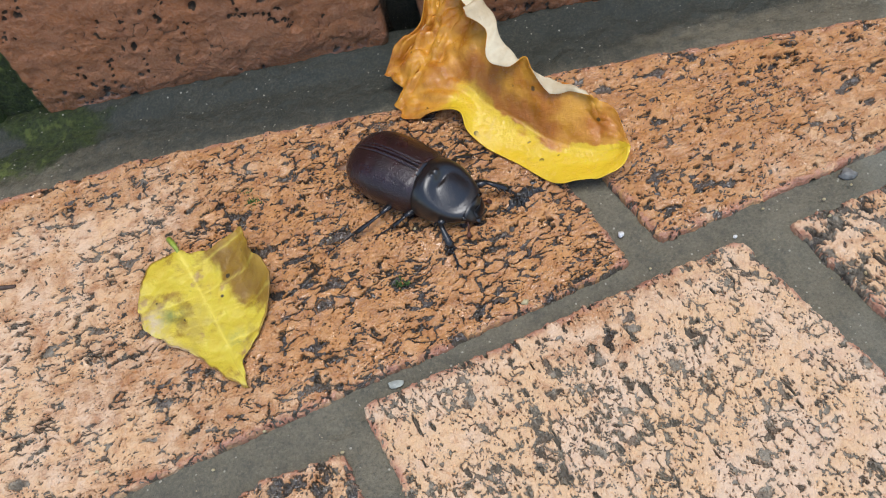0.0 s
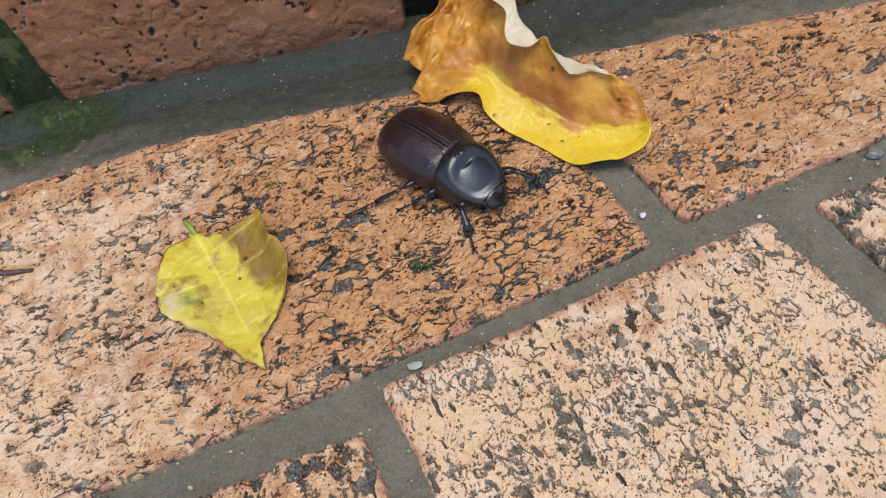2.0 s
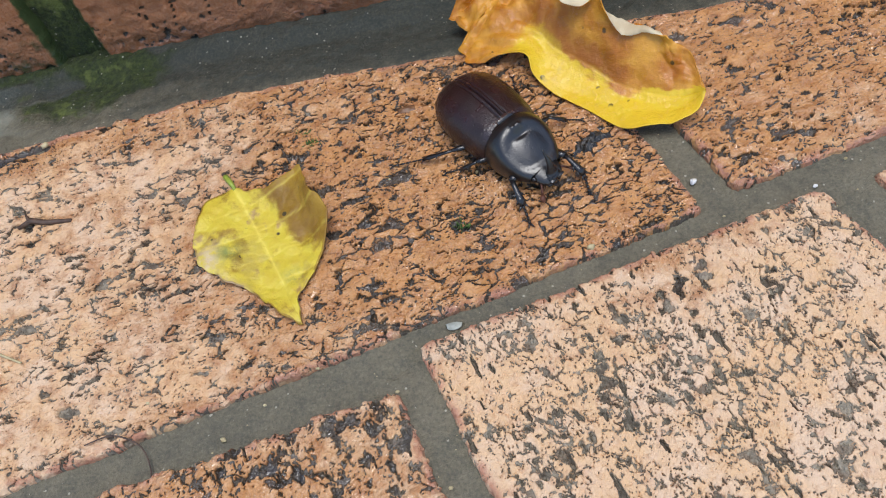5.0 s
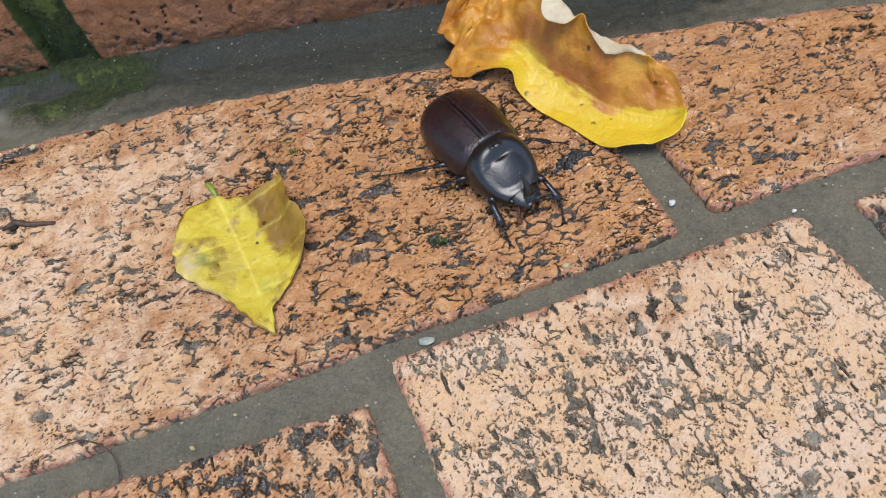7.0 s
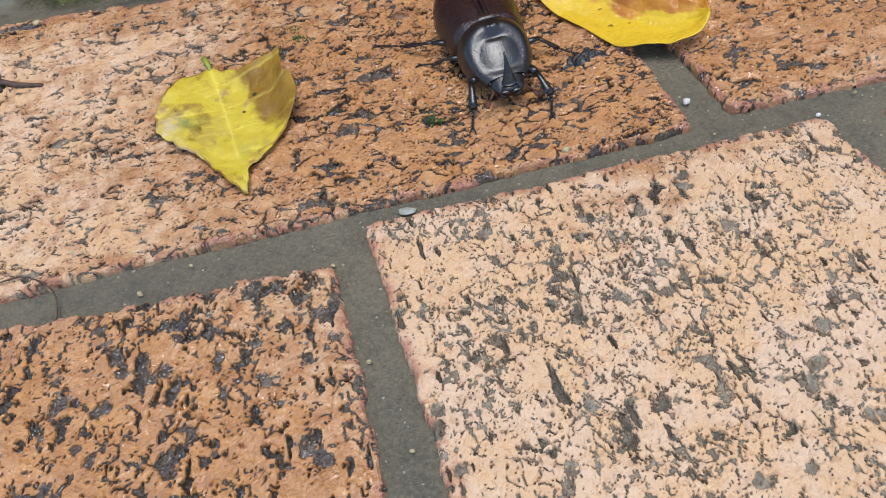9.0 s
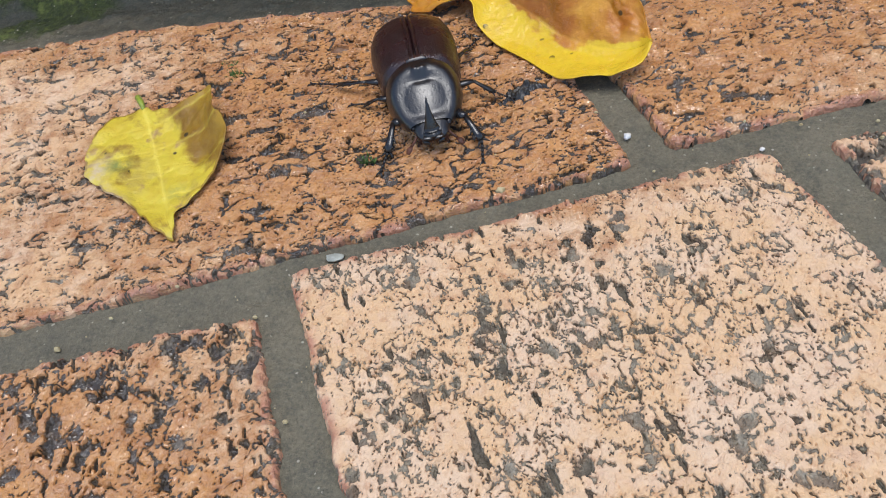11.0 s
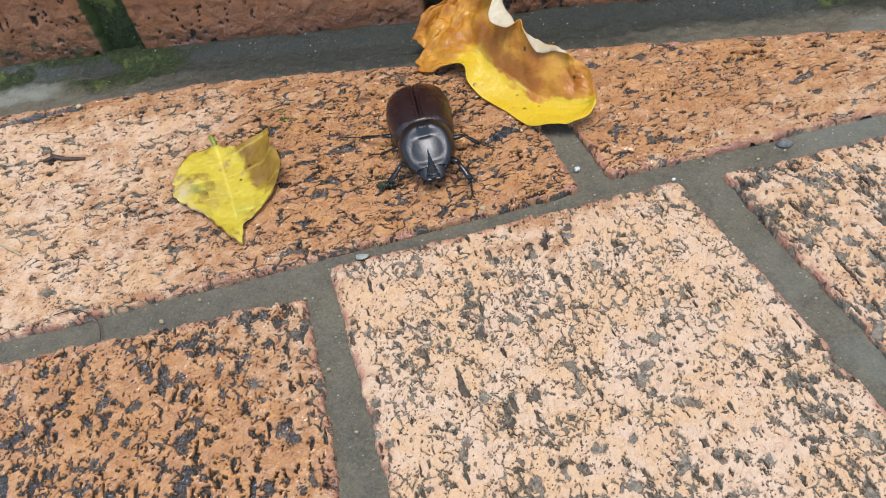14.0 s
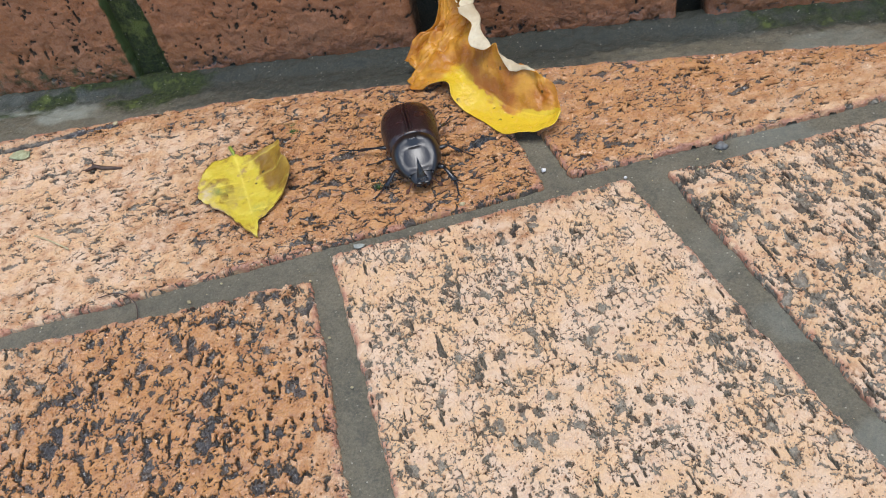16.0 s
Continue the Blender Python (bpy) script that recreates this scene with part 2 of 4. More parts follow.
# ---- tools for building ----
def lattice(x, y, seed, crisp=0.0):
    """Smooth random values 0..1 on a unit lattice."""
    ix, iy = np.floor(x).astype(np.int64), np.floor(y).astype(np.int64)
    fx, fy = x - ix, y - iy
    if crisp:
        fx, fy = np.clip((fx - crisp) / (1 - 2 * crisp), 0, 1), np.clip((fy - crisp) / (1 - 2 * crisp), 0, 1)
    fx, fy = fx * fx * (3 - 2 * fx), fy * fy * (3 - 2 * fy)

    def at(i, j):
        h = (i * 374761393 + j * 668265263 + seed * 1442695041) & 0xFFFFFFFF
        h = ((h ^ (h >> 13)) * 1274126177) & 0xFFFFFFFF
        return ((h ^ (h >> 16)) & 0xFFFF) / 65535.0

    a, b, c, d = at(ix, iy), at(ix + 1, iy), at(ix, iy + 1), at(ix + 1, iy + 1)
    return (a * (1 - fx) + b * fx) * (1 - fy) + (c * (1 - fx) + d * fx) * fy


def fbm(x, y, seed, octaves=4, gain=0.5, crisp=0.0):
    total, weight, amp = 0.0, 0.0, 1.0
    for k in range(octaves):
        total = total + amp * lattice(x * 2**k + 17.3 * k, y * 2**k - 9.1 * k, seed + 31 * k, crisp)
        weight += amp
        amp *= gain
    return total / weight


def scales(x, y, seed):
    """Broken plates: how far the nearest crack is, two random numbers of the plate, and the place on it."""
    ix, iy = np.floor(x).astype(np.int64), np.floor(y).astype(np.int64)

    def rnd(i, j, k):
        h = (i * 374761393 + j * 668265263 + (seed + k) * 1442695041) & 0xFFFFFFFF
        h = ((h ^ (h >> 13)) * 1274126177) & 0xFFFFFFFF
        return ((h ^ (h >> 16)) & 0xFFFF) / 65535.0

    f1, f2 = np.full(x.shape, 9.0), np.full(x.shape, 9.0)
    r1, r2, ox, oy = (np.zeros(x.shape) for _ in range(4))
    for di in (-1, 0, 1):
        for dj in (-1, 0, 1):
            i, j = ix + di, iy + dj
            dx, dy = x - i - rnd(i, j, 1), y - j - rnd(i, j, 2)
            d = np.maximum(np.abs(dx), np.abs(dy)) * 0.5 + np.hypot(dx, dy) * 0.5
            near = d < f1
            f2 = np.where(near, f1, np.minimum(f2, d))
            f1 = np.where(near, d, f1)
            r1, r2 = np.where(near, rnd(i, j, 3), r1), np.where(near, rnd(i, j, 4), r2)
            ox, oy = np.where(near, dx, ox), np.where(near, dy, oy)
    return f2 - f1, r1, r2, ox, oy


def ease(x, a, b):
    t = np.clip((x - a) / (b - a), 0, 1)
    return t * t * (3 - 2 * t)


def part(name, verts, faces, mat, parent=None, label="", smooth=True, attrs=None):
    """One mesh object from vertices and faces, under a thing, a part or on its own."""
    me = bpy.data.meshes.new(name)
    if isinstance(faces, np.ndarray):
        me.vertices.add(len(verts))
        me.vertices.foreach_set("co", np.asarray(verts, np.float32).ravel())
        me.loops.add(faces.size)
        me.loops.foreach_set("vertex_index", faces.astype(np.int32).ravel())
        me.polygons.add(len(faces))
        me.polygons.foreach_set("loop_start", np.arange(0, faces.size, 4, dtype=np.int32))
        me.update(calc_edges=True)
    else:
        me.from_pydata([tuple(v) for v in verts], [], [tuple(f) for f in faces])
    for m in mat if isinstance(mat, (list, tuple)) else [mat]:
        me.materials.append(m)
    for key, values in (attrs or {}).items():
        layer = me.attributes.new(key, "FLOAT", "POINT")
        layer.data.foreach_set("value", np.asarray(values, np.float32).ravel())
    me.polygons.foreach_set("use_smooth", [smooth] * len(me.polygons))
    me.update()
    ob = new(name, me)
    ob.parent = parent
    if label:
        ob["label"] = label
    return ob


def grid_quads(rows, cols):
    """The faces of a large plain grid, as an array."""
    i, j = np.meshgrid(np.arange(rows - 1), np.arange(cols - 1), indexing="ij")
    return np.stack([i * cols + j, (i + 1) * cols + j, (i + 1) * cols + j + 1, i * cols + j + 1], -1).reshape(-1, 4)


def grid_faces(rows, cols, start=0, flip=False, wrap=False):
    i, j = np.meshgrid(np.arange(rows - 1), np.arange(cols if wrap else cols - 1), indexing="ij")
    k = (j + 1) % cols
    q = np.stack([i * cols + j, i * cols + k, (i + 1) * cols + k, (i + 1) * cols + j], -1).reshape(-1, 4) + start
    return (q[:, ::-1] if flip else q).tolist()


def thing(name, label, category, group="", kind="", at=None):
    ob = new(name)
    ob.empty_display_size = 0.01
    if at is not None:
        ob.matrix_basis = at
    return tagged(ob, label, category, group, kind)


# ---- the paving ----
ROW = radians(15.4)  # the rows of bricks run at this angle to the wall


def back_edge(x):
    """Where the mortar along the wall covers the first row of bricks."""
    edge = np.interp(x, (-0.20, -0.16, -0.114, -0.07, -0.026, 0.01, 0.076, 0.139, 0.20, 0.30), (0.083, 0.088, 0.0935, 0.0995, 0.1005, 0.0995, 0.1015, 0.0995, 0.096, 0.092))
    return edge + 0.0012 * (fbm(x / 0.006, x * 0, 5, 3) - 0.5)


def wetness(x, y):
    """The wet patch round the insect and the damp bricks in front."""
    patch = np.exp(-(((x - 0.025) / 0.075) ** 2 + ((y - 0.055) / 0.05) ** 2))
    front = np.exp(-(((x + 0.045) / 0.055) ** 2 + ((y + 0.075) / 0.06) ** 2))
    right = 0.75 * np.exp(-(((x - 0.11) / 0.06) ** 2 + ((y - 0.085) / 0.03) ** 2))
    sill = 0.6 * ease(y, 0.07, 0.1)
    return np.clip(1.15 * np.maximum(np.maximum(patch, front), np.maximum(right, sill)) + 0.5 * (fbm(x / 0.02, y / 0.012, 77, 3) - 0.5), 0, 1)


def paver(corners, turn, seed, cover, along, across, res, parent, trimmed=False, ragged=1.0, cracks=1.0, chips=0.06, slots=0.0, layers=1.0, damp=0.0, plate=(0.0040, 0.0030)):
    """One wire-cut brick lying flat: a torn, layered face with ragged pits and cracks, chipped edges, sides down into the mortar."""
    c = np.array(corners, float) / 100
    wide, deep = np.linalg.norm(c[1] - c[0]), np.linalg.norm(c[3] - c[0])
    n, m = int(wide / res), int(deep / res)
    u, v = np.meshgrid(np.linspace(-0.018, 1.018, n), np.linspace(-0.018, 1.018, m), indexing="ij")
    p = (c[0] * ((1 - u) * (1 - v))[..., None] + c[1] * (u * (1 - v))[..., None] + c[2] * (u * v)[..., None] + c[3] * ((1 - u) * v)[..., None])
    x, y = p[..., 0], p[..., 1]
    a = x * math.cos(turn) + y * math.sin(turn)
    b = -x * math.sin(turn) + y * math.cos(turn)
    du, dv = np.minimum(u, 1 - u) * wide, np.minimum(v, 1 - v) * deep
    d = -np.log(np.exp(-du / 0.0012) + np.exp(-dv / 0.0012)) * 0.0012 + 0.0013
    d = d + ragged * (0.0022 * (fbm(x / 0.007, y / 0.007, seed + 1, 5, 0.6) - 0.5) + 0.0009 * (fbm(x / 0.0013, y / 0.0013, seed + 2, 2) - 0.5))
    if trimmed:
        d = np.minimum(d, back_edge(x) - y + 0.0010 * (fbm(x / 0.004, y / 0.004, seed + 25, 4, 0.6) - 0.5))
    wa = 0.0030 * (fbm(a / 0.005, b / 0.005, seed + 3, 4, 0.6) - 0.5)
    wb = 0.0022 * (fbm(a / 0.005, b / 0.005, seed + 4, 4, 0.6) - 0.5)
    A, B = a + wa, b + wb
    open_part = fbm(a / 0.016, b / 0.012, seed + 7, 3) - 0.5
    soak = wetness(x, y)
    wear = soak - 0.5 if trimmed else 0 * x
    # ragged places where the face has broken away
    mass = fbm(A / along, B / across, seed + 5, 5, 0.60) + 0.26 * open_part + 0.045 * wear
    sd = float(mass.std())
    q = float(np.quantile(mass, 1 - cover))
    lost = ease(mass, q, q + 0.12 * sd)
    depth = ease(mass, q, q + 1.0 * sd)
    bits = fbm(A / (0.34 * along), B / (0.34 * across), seed + 6, 4, 0.62) + 0.34 * (fbm(a / 0.008, b / 0.006, seed + 9, 3) - 0.5) + 0.05 * wear
    q = float(np.quantile(bits, 1 - chips))
    chip = ease(bits, q, q + 0.03)
    # plates between short cracks, and thin layers torn along their edges
    fray = fbm(a / 0.0012, b / 0.0009, seed + 23, 3, 0.6) - 0.5
    gap, r1, r2, ox, oy = scales((A + 0.8 * wa) / plate[0], (B + 0.8 * wb) / plate[1], seed + 26)
    mask = ease(fbm(a / 0.0065, b / 0.005, seed + 21, 3) + 0.09 * wear, 0.47, 0.55)
    crack = cracks * ease(gap + 0.20 * fray, 0.13, 0.03) * np.maximum(mask, 0.45 * ease(r1, 0.6, 0.75))
    k = 11 * fbm(A / (2.4 * along), B / (2.0 * across), seed + 20, 5, 0.58)
    step = k - np.floor(k)
    level = (np.floor(k) + ease(step, 0.0, 0.25)) / 11
    tear = cracks * ease(step, 0.16, 0.03) * ease(fbm(a / 0.0055, b / 0.004, seed + 24, 3) + 0.10 * wear, 0.48, 0.55)
    lost = np.maximum(lost, ease(r2, 0.5 * cover, 0.5 * cover - 0.01) * ease(gap + 0.5 * fray, 0.02, 0.2))
    slot = 0 * x
    if slots:
        long = fbm((a + 0.3 * wa) / 0.0075, (b + 0.3 * wb) / 0.0016, seed + 10, 2, 0.4)
        q = float(np.quantile(long, 1 - slots))
        slot = ease(long, q, q + 0.02)
    hole = np.maximum(lost, slot)
    pit = np.clip(np.maximum(np.maximum(lost * (0.48 + 0.42 * depth), crack * (0.55 + 0.35 * r2)), np.maximum(np.maximum(tear * 0.66, chip * 0.6), slot * 0.95)), 0, 1)
    z = -lost * (0.0005 + 0.0008 * depth) - 0.0006 * np.maximum(crack, tear * 0.4) - 0.0004 * chip - 0.0014 * slot
    z = z + (1 - hole) * layers * (0.0034 * (level - 0.45) + 0.00035 * (r1 - 0.5) + 0.0007 * (ox * (r2 - 0.5) + oy * (r1 - 0.5)))
    z = z + 0.0006 * (fbm(a / 0.02, b / 0.02, seed + 13, 2) - 0.5)
    z = z + hole * 0.0012 * (fbm(a / 0.0016, b / 0.0011, seed + 14, 3, 0.7) - 0.5) + (0.00008 + 0.00016 * soak) * (fbm(a / 0.0011, b / 0.0009, seed + 17, 3, 0.6) - 0.5)
    z = np.clip(z, -0.0013, 0.0009)
    z = z - 0.0010 * ease(d, 0.0016, 0.0) ** 2 - 0.011 * ease(d, 0.0003, -0.0009)
    if trimmed:
        fault = np.exp(-(((y - np.interp(x, (-0.2, -0.1625, -0.1155), (0.072, 0.0798, 0.0908)) + 0.0014 * (fbm(x / 0.004, y * 0, 9, 3) - 0.5)) / 0.0015) ** 2)) * ease(x, -0.112, -0.118)
        z = z - 0.002 * fault
        pit = np.maximum(pit, fault)
    verts = np.stack([x, y, z], -1).reshape(-1, 3)
    edge = 0.55 * ease(d, 0.0008, -0.0006)
    return part("brick", verts, grid_quads(n, m), PAVER, parent, smooth=False, attrs={"grout_shade": np.maximum(pit, edge), "wet": np.clip(damp + (1 - damp) * soak, 0, 1), "rim": ease(d, 0.0034, 0.0006)})


def mortar_height(x, y):
    """The bed between the bricks, dished along the foot of the wall."""
    z = -0.0021 + 0.0006 * (fbm(x / 0.012, y / 0.012, 201, 3) - 0.5) * 2 + 0.00025 * (fbm(x / 0.002, y / 0.002, 202, 2) - 0.5)
    back = y - back_edge(x)
    dish = -0.20 * np.clip(back + 0.002, 0, 1) + 0.0016 * ease(back, -0.004, 0.004)
    toe = 0.0045 * ease(y + 0.004 * (fbm(x / 0.01, y / 0.004, 205, 3) - 0.5), 0.119, 0.129)
    curl = np.interp(x, (-0.0105, -0.007, -0.004, -0.003, 0.001), (-0.0012, -0.0012, 0.0012, 0.0048, 0.0072))
    z = z - 0.0012 * np.exp(-(((y - curl) / 0.0009) ** 2)) * ease(x, -0.0115, -0.0100) * ease(x, 0.003, 0.0)
    lumps = 0.0024 * (fbm(x / 0.006, y / 0.0045, 206, 4, 0.6) - 0.5) + 0.0016 * (fbm(x / 0.0026, y / 0.0026, 207, 3, 0.6) - 0.5)
    return z + dish + toe + lumps * ease(back, 0.002, 0.008)


def build_pavement():
    x, y = np.meshgrid(np.arange(-0.36, 0.44, 0.0012), np.concatenate([np.arange(-0.30, 0.06, 0.0012), np.arange(0.06, 0.1365, 0.0011)]), indexing="ij")
    z = mortar_height(x, y)
    moss = np.maximum((0.35 + 0.65 * ease(fbm(x / 0.02, y / 0.012, 221, 3), 0.34, 0.56)) * ease(y + 0.012 * (fbm(x / 0.03, y * 0, 223, 2) - 0.5), 0.096, 0.118) * ease(x, -0.060, -0.095), 0.75 * ease(y, 0.10, 0.128) * ease(x, 0.12, 0.17))
    pale = 0.7 * ease(fbm(x / 0.03, y / 0.015, 220, 3), 0.48, 0.66) * np.maximum(ease(y, 0.085, 0.10) * ease(x, -0.10, -0.15), 0.4 * ease(x, 0.10, 0.16))
    bed = part("pavement", np.stack([x, y, z], -1).reshape(-1, 3), grid_faces(*x.shape), MORTAR, attrs={"moss": moss, "pale": pale, "wet": np.clip(0.80 * ease(y - back_edge(x), -0.004, 0.004) * np.exp(-(((x - 0.005) / 0.115) ** 4)) + 0.8 * ease(y + 0.008 * (fbm(x / 0.012, y / 0.006, 222, 3) - 0.5), 0.108, 0.120), 0, 1)})
    tagged(bed, "wet grey mortar bed of the brick paving", "paving", kind="structure")
    return bed


def build_pavers(bed):
    along, across = ROW, ROW - math.pi / 2
    paver([(-15.0, -3.0), (7.25, 3.12), (3.9, 11.8), (-20.0, 10.0)], along, 11, 0.085, 0.0034, 0.0020, 0.00033, bed, trimmed=True, chips=0.035, layers=0.9, damp=0.40, plate=(0.0062, 0.0027))
    paver([(8.3, 3.72), (30.4, 9.1), (29.5, 12.5), (4.8, 11.5)], along - 0.05, 37, 0.05, 0.0036, 0.0018, 0.0004, bed, trimmed=True, cracks=0.8, chips=0.025, layers=0.7, damp=0.48, plate=(0.0062, 0.0025))
    paver([(7.8, -21.0), (20.2, -17.1), (10.2, 3.12), (-0.05, 0.38)], across + 0.12, 53, 0.095, 0.0027, 0.0021, 0.00034, bed, chips=0.075, cracks=0.85, slots=0.014, layers=0.45, damp=0.08, plate=(0.0034, 0.0026))
    paver([(-4.5, -25.0), (6.1, -22.7), (-0.78, -0.72), (-11.9, -3.2)], across, 71, 0.20, 0.0034, 0.0026, 0.00038, bed, ragged=1.5, cracks=0.8, chips=0.06, slots=0.01, layers=0.6, damp=0.45)
    paver([(21.0, -16.8), (33.0, -13.0), (22.3, 6.0), (11.7, 3.3)], across + 0.15, 97, 0.19, 0.0034, 0.0020, 0.00048, bed, chips=0.10, slots=0.035, layers=0.6, damp=0.38)
    paver([(-16.5, -27.2), (-5.7, -25.2), (-13.1, -3.55), (-23.5, -6.2)], across, 113, 0.2, 0.004, 0.003, 0.0015, bed)
    paver([(34.2, -12.5), (44.5, -9.0), (33.0, 8.8), (23.5, 6.3)], across, 131, 0.2, 0.004, 0.003, 0.0015, bed)


# ---- the wall ----
WALL_Y = 0.130


def build_wall():
    x, z = np.meshgrid(np.arange(-0.36, 0.4401, 0.004), np.arange(-0.03, 0.2301, 0.004), indexing="ij")
    y = WALL_Y + 0.0042 + 0.0022 * (fbm(x / 0.006, z / 0.006, 301, 3) - 0.5) + 0.014 * ease(x, 0.010, 0.020) * ease(x, 0.16, 0.15)
    n = x.size
    verts = np.concatenate([np.stack([x, y, z], -1).reshape(-1, 3), np.stack([x, y * 0 + WALL_Y + 0.11, z], -1).reshape(-1, 3)])
    faces = grid_faces(*x.shape) + grid_faces(*x.shape, start=n, flip=True)
    top = [i * x.shape[1] + x.shape[1] - 1 for i in range(x.shape[0])]
    faces += [(a, b, b + n, a + n) for a, b in zip(top, top[1:])]
    moss = np.tile((1.0 * ease(x, -0.05, -0.09) * ease(z, 0.075, 0.02)).ravel(), 2)
    wall = part("wall_north", verts, faces, MORTAR, attrs={"moss": moss, "pale": np.zeros(2 * n), "wet": np.ones(2 * n)})
    return tagged(wall, "wall of dark red bricks on end, mossy wet joints", "wall", kind="structure")


def wall_brick(wall, x0, x1, z0, z1, seed, res=0.0008):
    """One wall brick: a torn upright face, rounded to its joints."""
    n, m = int((x1 - x0) / res), int((z1 - z0) / res)
    x, z = np.meshgrid(np.linspace(x0 - 0.001, x1 + 0.001, n), np.linspace(z0 - 0.001, z1 + 0.001, m), indexing="ij")
    du, dv = np.minimum(x - x0, x1 - x), np.minimum(z - z0, z1 - z)
    d = -np.log(np.exp(-du / 0.0012) + np.exp(-dv / 0.0012)) * 0.0012
    d = d + 0.0016 * (fbm(x / 0.008, z / 0.008, seed + 1, 4) - 0.5)
    w = 0.002 * (fbm(x / 0.006, z / 0.006, seed + 2, 3) - 0.5)
    h1 = fbm((x + w) / 0.0042, (z + w) / 0.0042, seed + 3, 4, 0.5)
    pit = ease(h1, np.quantile(h1, 0.985), np.quantile(h1, 0.996))
    s = np.abs(fbm((x + 2 * w) / 0.004, (z + 2 * w) / 0.009, seed + 4, 3) - 0.5)
    nick = ease(s, 0.032, 0.008) * ease(fbm(x / 0.007, z / 0.007, seed + 5, 2), 0.56, 0.66)
    gap, r1, r2, ox, oz = scales((x + 1.5 * w) / 0.0034, (z + 1.5 * w) / 0.0052, seed + 8)
    open_part = fbm(x / 0.014, z / 0.014, seed + 9, 3)
    nick = np.maximum(nick, ease(gap, 0.10, 0.02) * ease(open_part, 0.50, 0.58) * 0.42)
    mark = np.maximum(pit, nick)
    y = WALL_Y + 0.0016 * pit + 0.0012 * nick + 0.0012 * (fbm(x / 0.01, z / 0.005, seed + 6, 4) - 0.5) + 0.0005 * (r2 - 0.5 + ox * (r1 - 0.5) + oz * (r2 - 0.5)) + 0.0008 * ease(r1, 0.022, 0.012) + 0.0015 * ease(d, 0.003, 0) ** 2 + 0.011 * ease(d, 0.0004, -0.001)
    moss = 0.55 * ease(x, -0.085, -0.12) * ease(z, 0.05, 0.0) + 0.85 * ease(d, 0.003, 0.0005) * ease(x, -0.07, -0.1)
    wet = 0.25 + 0.6 * ease(z, 0.012, -0.004) + 0.3 * (fbm(x / 0.02, z / 0.01, seed + 7, 3) - 0.5)
    return part("brick", np.stack([x, y, z], -1).reshape(-1, 3), grid_quads(n, m), WALLING, wall, attrs={"grout_shade": np.maximum(mark, 0.5 * ease(d, 0.0012, -0.0005)), "wet": np.clip(wet, 0, 1), "moss": np.clip(moss, 0, 1), "rim": 0 * d})


def build_wall_bricks(wall):
    for k, (x0, x1, z0) in enumerate(((-0.33, -0.2325, -0.010), (-0.221, -0.1180, -0.0085), (-0.1030, 0.0172, -0.0070), (0.0290, 0.1300, -0.0085), (0.1415, 0.2500, -0.011), (0.2615, 0.37, -0.011))):
        far = k in (0, 5)
        # the upper part is unseen, its height assumed to block the low sky
        wall_brick(wall, x0, x1, z0, z0 + 0.228, 400 + 20 * k, 0.002 if far else 0.0008)


# ---- the insect ----
def loft(xs, ring):
    """Vertices of rings along x; ring(x) gives an array of (y, z)."""
    rings = [ring(x) for x in xs]
    return np.concatenate([np.column_stack([np.full(len(r), x), r]) for x, r in zip(xs, rings)]), len(rings[0])


def tube(points, radii, sides=10, flat=1.0):
    """A tapered round bar through points, closed by rounded ends."""
    pts = [Vector([float(c) for c in p]) for p in points]
    verts, faces = [], []
    for i, p in enumerate(pts):
        way = (pts[min(i + 1, len(pts) - 1)] - pts[max(i - 1, 0)]).normalized()
        side = way.cross(Vector((0, 0, 1)))
        side = side.normalized() if side.length > 1e-4 else Vector((1, 0, 0))
        up = side.cross(way)
        for k in range(sides):
            t = 2 * math.pi * k / sides
            verts.append(p + radii[i] * (side * math.cos(t) + flat * up * math.sin(t)))
    faces += grid_faces(len(pts), sides, wrap=True)
    for i, end in ((0, pts[0]), (len(pts) - 1, pts[-1])):
        verts.append(end)
        c = len(verts) - 1
        for k in range(sides):
            a, b = i * sides + k, i * sides + (k + 1) % sides
            faces.append((c, b, a) if i == 0 else (c, a, b))
    return verts, faces


def joined(*pieces):
    verts, faces = [], []
    for v, f in pieces:
        k = len(verts)
        verts += [tuple(p) for p in v]
        faces += [tuple(i + k for i in q) for q in f]
    return verts, faces


def ball(center, size, rows=8, cols=12):
    verts = []
    for i in range(rows + 1):
        a = math.pi * i / rows
        for j in range(cols):
            b = 2 * math.pi * j / cols
            verts.append((center[0] + size[0] * math.sin(a) * math.cos(b), center[1] + size[1] * math.sin(a) * math.sin(b), center[2] + size[2] * math.cos(a)))
    return verts, grid_faces(rows + 1, cols, wrap=True, flip=True)


CM = 0.01
BODY = 1.0  # the insect's size against its drawn one


def scaled(piece):
    v, f = piece
    return [tuple(c * CM for c in p) for p in v], f


def round_end(t, k=2.3):
    return (1 - np.clip(1 - t, 0, 1) ** k) ** (1 / 2.2)


